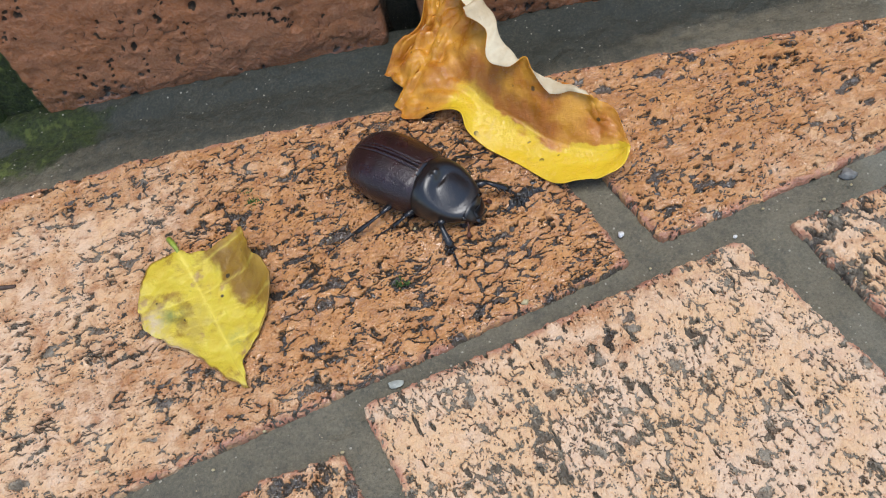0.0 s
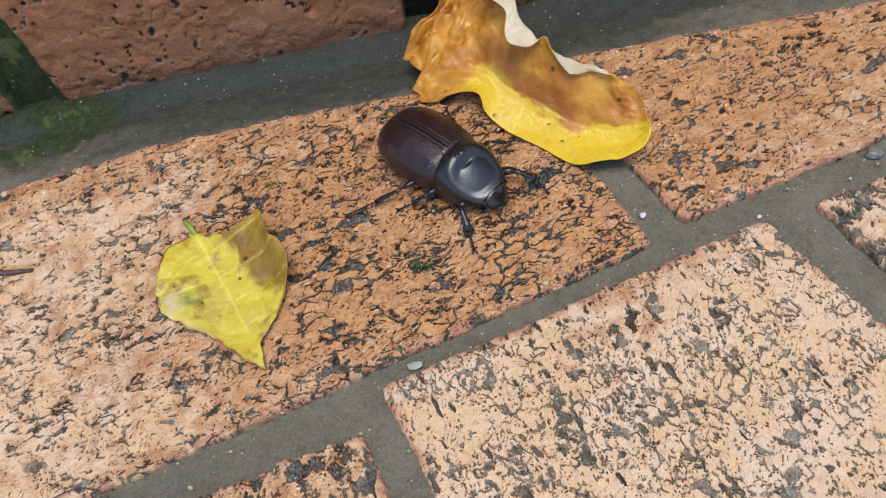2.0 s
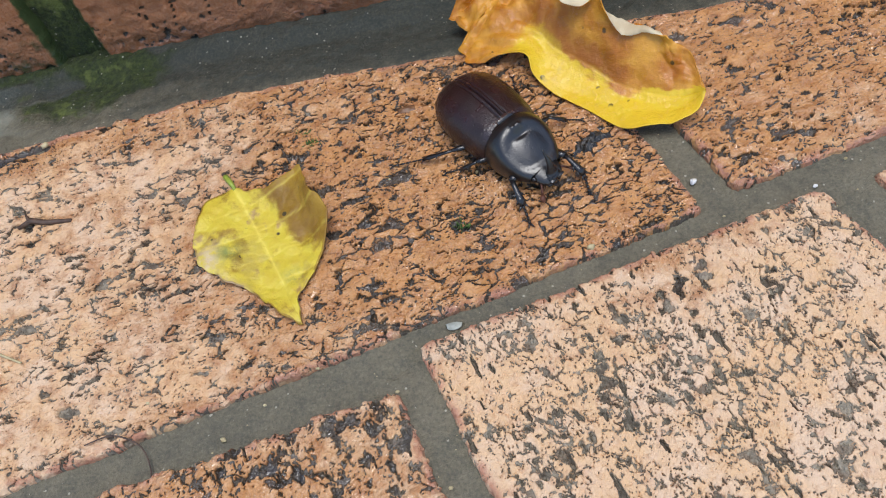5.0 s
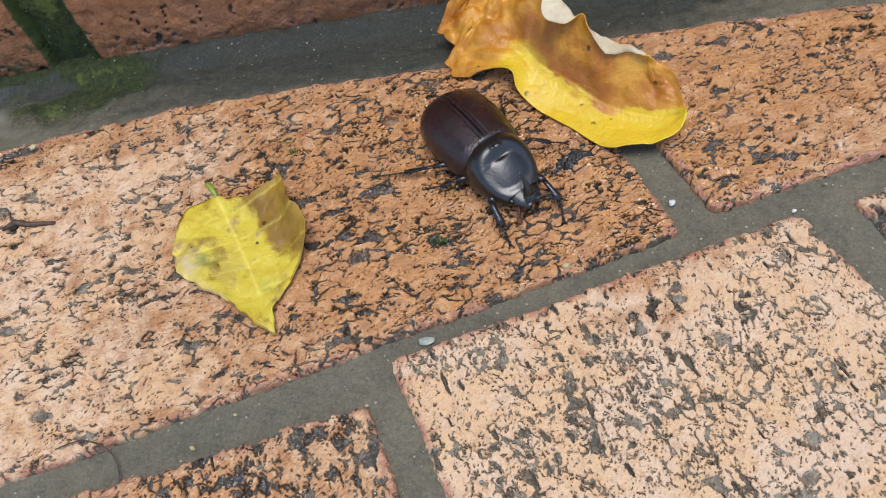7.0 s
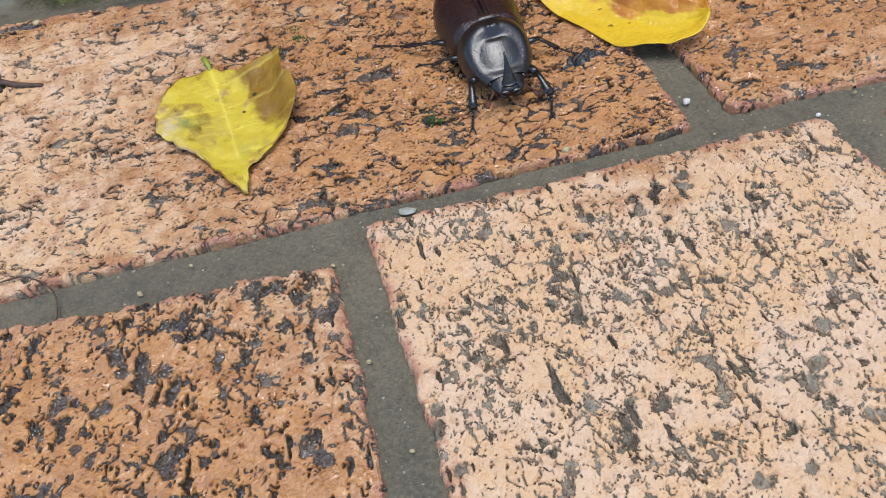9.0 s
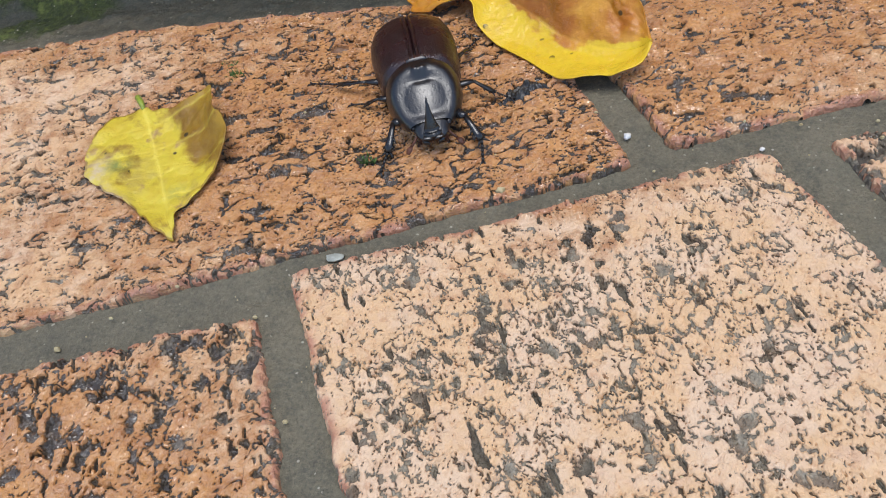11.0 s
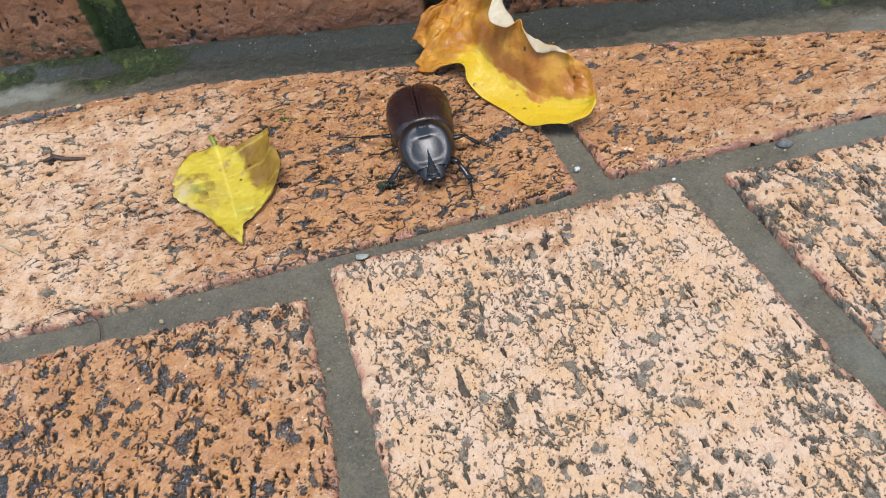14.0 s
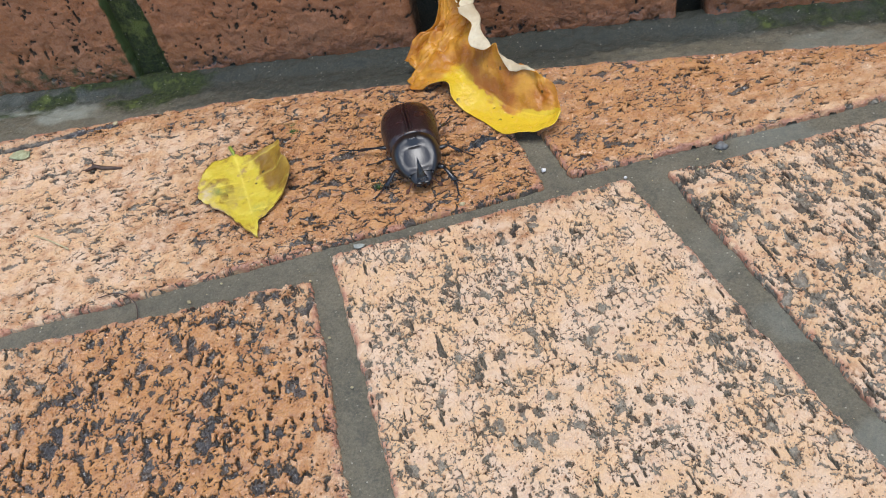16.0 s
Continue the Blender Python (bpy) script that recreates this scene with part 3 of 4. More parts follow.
def wing_case(beetle, side):
    """Half of the back: a domed case with blunt tail, raised shoulder, sunk seam lines and faint grooves."""
    xs = -2.42 + 2.58 * np.concatenate([np.linspace(0, 1, 30) ** 2 * 0.3, 0.3 + np.linspace(0, 1, 34)[1:] * 0.7])
    phi = np.concatenate([np.linspace(0.0, 0.25, 22)[:-1], np.linspace(0.25, radians(118), 34)])

    def ring(x):
        t = (x + 2.42) / 2.58
        w = np.interp(t, (0, 0.01, 0.03, 0.07, 0.13, 0.22, 0.35, 0.5, 0.65, 0.8, 0.9, 0.96, 1.0), (0.01, 0.22, 0.42, 0.64, 0.82, 0.97, 1.06, 1.09, 1.07, 1.03, 0.99, 0.93, 0.80))
        h = np.interp(t, (0, 0.01, 0.03, 0.07, 0.13, 0.22, 0.35, 0.5, 0.65, 0.8, 0.92, 1.0), (0.01, 0.14, 0.26, 0.40, 0.53, 0.66, 0.78, 0.85, 0.87, 0.86, 0.83, 0.72))
        y = w * np.sin(phi) ** 0.92
        z = 0.55 + h * np.sign(np.cos(phi)) * np.abs(np.cos(phi)) ** 0.86 * np.where(np.cos(phi) < 0, 0.55, 1.0)
        z = z - 0.05 * np.exp(-((y / 0.022) ** 2)) + 0.012 * np.exp(-(((y - 0.055) / 0.03) ** 2)) * ease(t, 0.05, 0.2)
        z = z - 0.035 * np.exp(-(((y - 0.115) / 0.018) ** 2)) * ease(t, 0.06, 0.2) * ease(t, 0.98, 0.9)
        z = z - 0.008 * np.exp(-(((y - 0.42) / 0.03) ** 2)) - 0.008 * np.exp(-(((y - 0.66) / 0.03) ** 2))
        z = z + 0.03 * np.exp(-(((y - 0.66) / 0.12) ** 2) - ((t - 0.90) / 0.05) ** 2)
        lip = 0.03 * np.exp(-(((phi - radians(104)) / 0.06) ** 2))
        return np.column_stack([side * (y + 0.002 + lip), z])

    verts, cols = loft(xs, ring)
    verts[:, 0] *= 1.06
    return part("wing_case", verts * CM, grid_faces(len(xs), cols, flip=side > 0), ELYTRA, beetle, "dark maroon wing case, finely punctured, satin shine")


def pronotum(beetle):
    """The shield behind the head: a dome whose front is cut by a broad hollow between sharp rims, under a small double hump."""
    xs = np.concatenate([np.linspace(-0.02, 0.10, 5), np.linspace(0.13, 1.44, 66), np.linspace(1.46, 1.55, 5)])
    phi = np.linspace(-radians(118), radians(118), 121)

    def ring(x):
        w = np.interp(x, (-0.02, 0.06, 0.2, 0.4, 0.6, 0.8, 1.0, 1.2, 1.4, 1.55), (0.80, 0.85, 0.90, 0.925, 0.915, 0.88, 0.81, 0.72, 0.61, 0.51))
        h = np.interp(x, (-0.02, 0.05, 0.15, 0.3, 0.5, 0.7, 0.9, 1.1, 1.3, 1.45, 1.55), (0.80, 0.85, 0.89, 0.92, 0.92, 0.88, 0.80, 0.69, 0.54, 0.40, 0.28))
        y = w * np.sign(np.sin(phi)) * np.abs(np.sin(phi)) ** 0.9
        z = 0.53 + h * np.sign(np.cos(phi)) * np.abs(np.cos(phi)) ** 0.9 * np.where(np.cos(phi) < 0, 0.55, 1.0)
        e = (np.abs(y / 0.74) ** 2.5 + np.abs((x - 1.0) / 0.56) ** 2.5) ** 0.4
        floor = 1.31 - 0.60 * (x - 0.60) - 0.22 * (x - 0.95) ** 2 - 0.16 * (y / 0.6) ** 2
        inside = ease(e, 1.25, 0.60) * (np.cos(phi) > 0)
        z = z * (1 - inside) + np.minimum(z, floor) * inside
        hump = np.exp(-(((y - 0.085) / 0.065) ** 2)) + np.exp(-(((y + 0.085) / 0.065) ** 2))
        z = z + 0.055 * hump * np.exp(-(((x - 0.46) / 0.07) ** 2)) - 0.07 * np.exp(-((y / 0.22) ** 2) - ((x - 0.63) / 0.09) ** 2)
        z = z + 0.02 * np.exp(-(((np.abs(phi) - radians(104)) / 0.05) ** 2)) - 0.03 * np.exp(-(((x - 0.07) / 0.025) ** 2))
        return np.column_stack([y, z])

    verts, cols = loft(xs, ring)
    return part("pronotum", verts * CM, grid_faces(len(xs), cols), SHELL, beetle, "satin black neck shield with a broad hollow front")


def belly(beetle):
    xs = np.linspace(-2.3, 1.5, 40)
    phi = np.linspace(0, 2 * math.pi, 28, endpoint=False)

    def ring(x):
        t = (x + 2.3) / 3.8
        r = float(round_end(t / 0.25)) * float(round_end((1 - t) / 0.2)) + 1e-3
        seg = 1 - 0.03 * (0.5 + 0.5 * math.cos(t * 50))
        return np.column_stack([0.84 * r * seg * np.cos(phi), 0.58 + 0.36 * r * seg * np.sin(phi)])

    verts, cols = loft(xs, ring)
    return part("belly", verts * CM, grid_faces(len(xs), cols, wrap=True), SHELL, beetle, "dark segmented belly")


def head(beetle):
    """The small head with its horn, forked lip, eyes and feelers; it turns at the neck."""
    xs = np.linspace(-0.15, 0.46, 16)
    phi = np.linspace(0, 2 * math.pi, 24, endpoint=False)

    def ring(x):
        t = (x + 0.15) / 0.61
        w = np.interp(t, (0, 0.1, 0.4, 0.8, 1), (0.10, 0.34, 0.46, 0.36, 0.26))
        h = np.interp(t, (0, 0.1, 0.4, 0.8, 1), (0.04, 0.16, 0.22, 0.14, 0.06))
        return np.column_stack([w * np.cos(phi), -0.10 * t + h * np.sin(phi)])

    verts, cols = loft(xs, ring)
    faces = grid_faces(len(xs), cols, wrap=True) + [tuple(range(cols))[::-1], tuple(range(len(xs) * cols - cols, len(xs) * cols))]
    skull = part("head", verts * CM, faces, SHELL, beetle, "small black head lowered below the shield")
    n = 12
    pts = [(0.34 - 0.24 * t + 0.09 * math.sin(3.1 * t), 0, -0.06 + 0.86 * t) for t in np.linspace(0, 1, n)]
    part("horn", *scaled(tube(pts, [float(0.21 * (1 - t) ** 1.5 + 0.040 * (1 - 0.5 * t)) for t in np.linspace(0, 1, n)], 14, 0.75)), LEGS, skull, "short upright black horn")
    lip = [tube([(0.30, 0.0, -0.08), (0.44, s * 0.12, -0.08), (0.53, s * 0.23, -0.02)], [0.20, 0.13, 0.03], 10, 0.45) for s in (-1, 1)]
    part("forked_lip", *scaled(joined(*lip)), SHELL, skull)
    for s in (-1, 1):
        part("eye", *scaled(ball((0.08, s * 0.42, 0.0), (0.10, 0.08, 0.09))), EYE, skull)
        stalk = tube([(0.2, s * 0.32, -0.1), (0.34, s * 0.44, -0.16), (0.44, s * 0.54, -0.24)], [0.035, 0.028, 0.03], 8)
        club = tube([(0.44, s * 0.54, -0.24), (0.50, s * 0.61, -0.28), (0.58, s * 0.66, -0.34)], [0.04, 0.085, 0.045], 8, 0.6)
        part("feeler", *scaled(joined(stalk, club)), BRISTLE, skull, "short rusty brown clubbed feeler")
        part("jaw", *scaled(tube([(0.26, s * 0.16, -0.16), (0.42, s * 0.2, -0.22), (0.46, s * 0.10, -0.26)], [0.1, 0.07, 0.03], 8)), LEGS, skull)
    rng = random.Random(4)
    hairs = []
    for _ in range(90):
        s = rng.uniform(-1, 1)
        a = Vector((0.20 + 0.1 * rng.random(), 0.30 * s, -0.14))
        hairs.append(tube([a, a + Vector((0.10 * rng.random(), 0.10 * s, -0.16 - 0.12 * rng.random()))], [0.014, 0.005], 4))
    part("mouth_bristles", *scaled(joined(*hairs)), BRISTLE, skull, "rusty brown mouth bristles")
    skull.matrix_basis = pose(1.42 * CM, 0, 0.56 * CM)
    return skull


def leg(beetle, root, knee, ankle, tip, thick):
    """A jointed leg, its origin at the hip: thigh and spined shin, and a beaded foot with two claws."""
    r = Vector(root)
    k, a, t = Vector(knee) - r, Vector(ankle) - r, Vector(tip) - r
    thigh = tube([Vector((0, 0, 0)), k * 0.35, k * 0.75, k], [thick * 0.8, thick * 1.15, thick * 0.95, thick * 0.6], 10, 0.8)
    shin = tube([k, k.lerp(a, 0.3), k.lerp(a, 0.75), a], [thick * 0.5, thick * 0.55, thick * 0.8, thick * 0.75], 10, 0.7)
    way = (a - k).normalized()
    out = way.cross(Vector((0, 0, 1))).normalized()
    spines = []
    for f in (0.5, 0.75, 1.0):
        for s in (-1, 1):
            p = k.lerp(a, f) + out * s * thick * 0.4
            spines.append(tube([p, p + (out * s * 0.9 + way * 0.9 + Vector((0, 0, -0.3))) * thick * 0.9], [thick * 0.3, thick * 0.06], 6))
    limb = part("leg", *scaled(thigh), LEGS, beetle, "jointed black leg with spined shin")
    part("shin", *scaled(shin), LEGS, limb)
    for spine in spines:
        part("spine", *scaled(spine), LEGS, limb)
    beads = []
    for i in range(5):
        p, q = a.lerp(t, i / 5), a.lerp(t, (i + 0.92) / 5)
        beads.append(tube([p, p.lerp(q, 0.6), q], [thick * 0.2, thick * 0.32, thick * 0.24], 7))
    end = (t - a).normalized()
    for s in (-1, 1):
        side = end.cross(Vector((0, 0, 1))).normalized() * s
        beads.append(tube([t, t + end * 0.09 + side * 0.06, t + end * 0.13 + side * 0.09 - Vector((0, 0, 0.03))], [0.03, 0.022, 0.006], 6))
    part("foot", *scaled(joined(*beads)), LEGS, limb)
    limb.matrix_basis = pose(*(c * CM for c in root))
    return limb


def fringe(beetle):
    """Short rusty hairs in the seam between the shield and the wing cases."""
    rng = random.Random(8)
    hairs = []
    for _ in range(150):
        f = radians(rng.uniform(-80, 80))
        a = Vector((0.02, 0.86 * math.sin(f), 0.55 + 0.80 * math.cos(f)))
        hairs.append(tube([a, a + Vector((-0.06 - 0.05 * rng.random(), rng.gauss(0, 0.02), 0.05 + 0.03 * rng.random()))], [0.010, 0.004], 4))
    return part("hair_fringe", *scaled(joined(*hairs)), BRISTLE, beetle, "rusty hair fringe behind the neck shield")


def build_beetle():
    beetle = thing("beetle", "dark maroon and black horned beetle on wet brick", "beetle")
    wing_case(beetle, 1)
    wing_case(beetle, -1)
    pronotum(beetle)
    belly(beetle)
    fringe(beetle)
    tri = tube([(-0.42, 0, 1.335), (-0.30, 0, 1.345), (-0.12, 0, 1.352), (0.06, 0, 1.34)], [0.02, 0.09, 0.20, 0.27], 18, 0.16)
    part("scutellum", *scaled(tri), SHELL, beetle, "small glossy black plate between the wing cases")
    moving = {"beetle": beetle, "head": head(beetle)}
    spans = {
        "right_fore": ((0.95, -0.5, 0.40), (1.08, -0.88, 0.54), (1.60, -1.20, 0.18), (2.00, -1.50, 0.03), 0.135),
        "left_fore": ((0.95, 0.5, 0.40), (1.50, 0.82, 0.60), (2.06, 1.06, 0.28), (2.50, 0.98, 0.03), 0.135),
        "right_mid": ((0.15, -0.55, 0.40), (0.0, -1.10, 0.48), (-0.32, -1.42, 0.16), (-0.60, -1.75, 0.03), 0.095),
        "left_mid": ((0.15, 0.55, 0.40), (0.20, 1.25, 0.48), (0.40, 1.68, 0.18), (0.60, 2.05, 0.03), 0.095),
        "right_hind": ((-0.5, -0.55, 0.40), (-0.78, -1.32, 0.48), (-1.36, -1.96, 0.18), (-1.90, -2.65, 0.03), 0.095),
        "left_hind": ((-0.5, 0.55, 0.40), (-0.95, 1.15, 0.46), (-1.45, 1.40, 0.18), (-1.95, 1.70, 0.03), 0.095),
    }
    for key, (root, knee, ankle, tip, thick) in spans.items():
        moving[key] = (leg(beetle, root, knee, ankle, tip, thick), root)
    for ob in beetle.children_recursive:
        ob.data.transform(Matrix.Scale(BODY, 4))
        ob.location *= BODY
    return moving


# ---- the leaves ----
def spline(points, n, closed=False):
    """A smooth curve of n points through the given ones."""
    p = np.array(points, float)
    k = len(p)
    s = np.linspace(0, k if closed else k - 1, n, endpoint=not closed)
    i = np.minimum(s.astype(int), k - 1 if closed else k - 2)
    f = (s - i)[:, None]

    def at(j):
        return p[j % k] if closed else p[np.clip(j, 0, k - 1)]

    a, b, c, d = at(i - 1), at(i), at(i + 1), at(i + 2)
    return 0.5 * (2 * b + (c - a) * f + (2 * a - 5 * b + 4 * c - d) * f**2 + (3 * b - a - 3 * c + d) * f**3)


def sheet(name, p, attrs, top, back, parent, label, wrap=False, thick=0.0003, flip=0):
    """A thin two-faced blade from a grid of points: face, back and rim."""
    rows, cols = p.shape[:2]
    du = np.gradient(p, axis=0)
    dv = (np.roll(p, -1, 1) - np.roll(p, 1, 1)) if wrap else np.gradient(p, axis=1)
    nor = np.cross(du, dv)
    nor /= np.linalg.norm(nor, axis=-1, keepdims=True) + 1e-12
    n = rows * cols
    verts = np.concatenate([p.reshape(-1, 3), (p - nor * thick).reshape(-1, 3)])
    face, under = grid_faces(rows, cols, wrap=wrap), grid_faces(rows, cols, start=n, flip=True, wrap=wrap)
    if wrap:
        rim = [((rows - 1) * cols + j, (rows - 1) * cols + (j + 1) % cols) for j in range(cols)]
    else:
        rim = [(i * cols, (i + 1) * cols) for i in range(rows - 1)] + [((i + 1) * cols + cols - 1, i * cols + cols - 1) for i in range(rows - 1)]
    edge = [(a, b, b + n, a + n) for a, b in rim]
    ob = part(name, verts, face + under + edge, [top, back], parent, label, attrs={k: np.tile(np.ravel(v), 2) for k, v in attrs.items()})
    ob.data.polygons.foreach_set("material_index", [flip] * len(face) + [1 - flip] * len(under) + [0] * len(edge))
    return ob


def build_yellow_leaf():
    leaf = thing("yellow_leaf", "flat yellow fallen leaf with brown corner and dark spots on brick", "leaf")
    rim = spline([(-6.2, 4.5), (-6.1, 5.2), (-6.0, 5.7), (-5.6, 6.0), (-5.0, 6.0), (-4.3, 5.72), (-3.9, 5.8), (-3.5, 5.92), (-3.1, 6.05), (-2.9, 5.72), (-2.7, 5.2), (-2.32, 4.5), (-2.4, 3.8), (-2.7, 2.95), (-3.02, 2.5), (-3.2, 2.1), (-3.05, 1.47), (-3.5, 1.7), (-4.0, 2.2), (-4.7, 2.7), (-5.1, 2.9), (-5.7, 3.4), (-6.1, 3.9)], 170, True)
    c = np.array([-4.3, 4.2])
    r = np.linspace(0.0005, 1, 44)[:, None, None] ** 0.8
    wob = 0.2 * (fbm(5.4 * np.cos(np.arange(170) * math.pi / 85), 5.4 * np.sin(np.arange(170) * math.pi / 85), 601, 3) - 0.5)[:, None]
    xy = c + r * (rim * (1 + 0 * wob) + wob - c)
    x, y = xy[..., 0], xy[..., 1]
    lift = ease((x + 4.2) * 0.55 + (y - 4.2) * 0.75, 0.6, 2.3)
    side = ease(x, -3.2, -2.3) * ease(y, 2.6, 4.0)
    rr = np.broadcast_to(r[..., 0], x.shape)
    z = 0.10 + 0.62 * lift + 0.32 * side + 0.42 * (fbm(x / 1.0, y / 1.0, 611, 3) - 0.4) * rr + 0.15 * (fbm(x / 0.35, y / 0.35, 613, 2) - 0.5) * rr + 0.10 * rr**3 * (fbm(x / 0.5, y / 0.5, 612, 2) - 0.3)
    mid = np.abs((x + 5.1) * 0.911 + (y - 6.0) * 0.412)
    vein = np.exp(-((mid / 0.05) ** 2)) * ease(y, 2.2, 2.8)
    for k in range(4):
        for s in (-1, 1):
            q = np.abs((y - (5.3 - 0.85 * k)) - s * (0.75 if s > 0 else 0.55) * 0.45 * ((x + 4.85 - 0.37 * k) * s))
            vein = np.maximum(vein, 0.55 * np.exp(-((q / 0.035) ** 2)) * ease((x + 4.85 - 0.37 * k) * s, 0.0, 0.1))
    z = z - 0.012 * vein * ease(rr, 0.0, 0.2)
    brown = np.maximum(1.0 * ease(0.70 * (x + 4.2) + 0.71 * (y - 4.9) + 0.9 * (fbm(x / 0.8, y / 0.8, 616, 3) - 0.5), -0.25, 0.75), 0.45 * np.exp(-(((x + 5.0) / 0.35) ** 2 + ((y - 4.0) / 0.3) ** 2)))
    brown = np.maximum(brown, 0.5 * ease(fbm(x / 0.5, y / 0.5, 615, 5, 0.6), 0.46, 0.74))
    brown = np.maximum(brown, 0.75 * ease(rr, 0.95, 0.985) * ease(fbm(x / 0.5, y / 0.5, 617, 3), 0.36, 0.56))
    faded = np.maximum(0.9 * np.exp(-(((x + 5.75) / 0.35) ** 2 + ((y - 3.75) / 0.45) ** 2)), 0.6 * ease(rr, 0.8, 1.0) * ease(x, -4.0, -5.2) * ease(y, 4.6, 3.4))
    green = 0.9 * np.exp(-(((x + 5.2) / 0.32) ** 2 + ((y - 3.95) / 0.3) ** 2)) + 0.7 * np.exp(-(((x + 3.35) / 0.25) ** 2 + ((y - 2.9) / 0.25) ** 2))
    p = np.stack([x, y, z], -1) * CM
    sheet("blade", p, {"brown": brown, "vein": vein, "faded": faded, "green": green}, LEAF_TOP, LEAF_TOP, leaf, "", wrap=True)
    part("stalk", *scaled(tube([(-5.42, 6.5, 0.22), (-5.25, 6.25, 0.24), (-5.1, 5.98, 0.22)], [0.09, 0.08, 0.05], 8)), STALK, leaf, "stub of green stalk")
    return leaf


def rib(*c):
    return np.array(c, float).reshape(-1, 3)


def build_curled_leaf():
    leaf = thing("curled_leaf", "large curled brown and yellow leaf, pale underside, against the wall", "leaf")
    tip, base = (8.0, 6.2, 0.9), (3.45, 12.6, 3.2)
    ribs = [
        rib(*tip * 6),
        rib(7.72, 5.86, 0.62, 7.72, 6.1, 0.55, 7.74, 6.35, 0.58, 7.78, 6.62, 0.76, 7.84, 6.85, 0.98, 7.88, 7.0, 1.25),
        rib(7.05, 5.75, 0.5, 7.05, 6.15, 0.32, 7.05, 6.6, 0.36, 7.2, 7.0, 0.8, 7.38, 7.3, 1.2, 7.5, 7.5, 1.65),
        rib(5.95, 5.9, 0.2, 5.95, 6.6, 0.14, 6.0, 7.3, 0.3, 6.2, 7.8, 0.9, 6.6, 8.1, 1.68, 6.4, 7.84, 1.66),
        rib(4.6, 7.3, 0.1, 4.8, 7.8, 0.25, 5.0, 8.3, 0.5, 5.25, 8.7, 1.2, 5.5, 8.85, 1.8, 5.6, 8.9, 2.15),
        rib(3.72, 8.15, 0.35, 4.1, 8.45, 0.45, 4.4, 8.8, 0.6, 4.85, 9.2, 1.25, 5.35, 9.25, 2.2, 5.05, 8.85, 2.3),
        rib(3.45, 8.75, 0.75, 3.7, 9.0, 0.7, 4.0, 9.4, 0.8, 4.5, 9.8, 1.4, 5.15, 9.7, 2.4, 4.75, 9.1, 2.3),
        rib(1.75, 9.5, 0.05, 2.3, 9.9, 0.5, 3.2, 10.4, 1.0, 4.0, 10.8, 1.6, 4.9, 10.6, 2.7, 4.4, 10.1, 2.8),
        rib(2.0, 10.45, 0.55, 2.5, 10.6, 0.9, 3.2, 11.0, 1.2, 3.8, 11.3, 1.8, 4.75, 11.2, 2.8, 4.25, 10.6, 2.9),
        rib(1.55, 10.9, 0.5, 2.2, 11.15, 0.85, 3.1, 11.6, 1.4, 3.7, 11.8, 1.9, 4.6, 11.7, 2.6, 4.1, 11.2, 2.9),
        rib(2.25, 11.4, 1.05, 2.75, 11.5, 1.25, 3.3, 11.75, 1.6, 3.75, 11.95, 2.0, 4.5, 11.85, 2.7, 4.0, 11.45, 2.95),
        rib(2.95, 11.85, 1.4, 3.1, 11.95, 1.6, 3.45, 12.1, 1.85, 3.75, 12.2, 2.2, 4.2, 12.1, 2.8, 3.85, 11.9, 3.0),
        rib(*base * 6),
    ]
    rows, cols = 140, 70
    across = np.stack([spline(r, cols) for r in ribs])
    p = np.stack([spline(across[:, j], rows) for j in range(cols)], 1)
    s, v = np.meshgrid(np.linspace(0, 1, rows), np.linspace(0, 1, cols), indexing="ij")
    s = np.interp(s, np.linspace(0, 1, 13), (0, 0.05, 0.125, 0.25, 0.375, 0.44, 0.5, 0.625, 0.75, 0.85, 0.91, 0.96, 1))
    edge = np.abs(2 * v - 1) ** 3 * ease(s, 1.0, 0.93)
    p[..., 2] += 0.12 * (fbm(s * 9, v * 5, 701, 3) - 0.5) + 0.75 * ease(s, 0.48, 0.58) * ease(v, 0.9, 0.7) * (fbm(s * 20, v * 9, 704, 3) - 0.5) + 0.35 * edge * (fbm(s * 14, v * 2, 702, 2) - 0.5)
    p[..., 0] += 0.55 * edge * ease(s, 0.5, 0.65) * (fbm(s * 22, v * 2, 707, 2) - 0.5)
    p[..., 1] += 0.30 * edge * (fbm(s * 16, v * 2, 703, 2) - 0.5)
    cup = ease(s, 0.04, 0.12) * ease(s, 0.42, 0.30) * ease(v, 0.42, 0.60)
    p[..., 2] += 0.34 * cup * (fbm(s * 26, v * 6, 709, 3) - 0.5)
    p[..., 1] += 0.30 * cup * (fbm(s * 26, v * 6, 710, 3) - 0.5)
    far = ease(v, 0.62, 1.0) * ease(s, 0.03, 0.12)
    p[..., 2] += 0.13 * far * np.sin(s * 40) * (0.5 + fbm(s * 7, v * 0, 708, 2))
    p[..., 0] += 0.14 * far * np.sin(s * 33 + 1)
    vein = np.exp(-(((v - 0.42) / 0.012) ** 2))
    for k in range(9):
        q = s - (0.08 + 0.1 * k) - 0.22 * np.abs(v - 0.42)
        vein = np.maximum(vein, 0.5 * np.exp(-((q / 0.007) ** 2)))
    p[..., 2] -= 0.03 * vein
    p[..., 2] = np.maximum(p[..., 2], 0.11)
    yellow = ease(v + 0.34 * (fbm(s * 13, v * 7, 706, 5, 0.6) - 0.5), np.interp(s, (0, 0.2, 0.35, 0.6), (0.66, 0.47, 0.48, 0.54)), np.interp(s, (0, 0.2, 0.35, 0.6), (0.50, 0.32, 0.34, 0.40))) * ease(s, 0.57, 0.49)
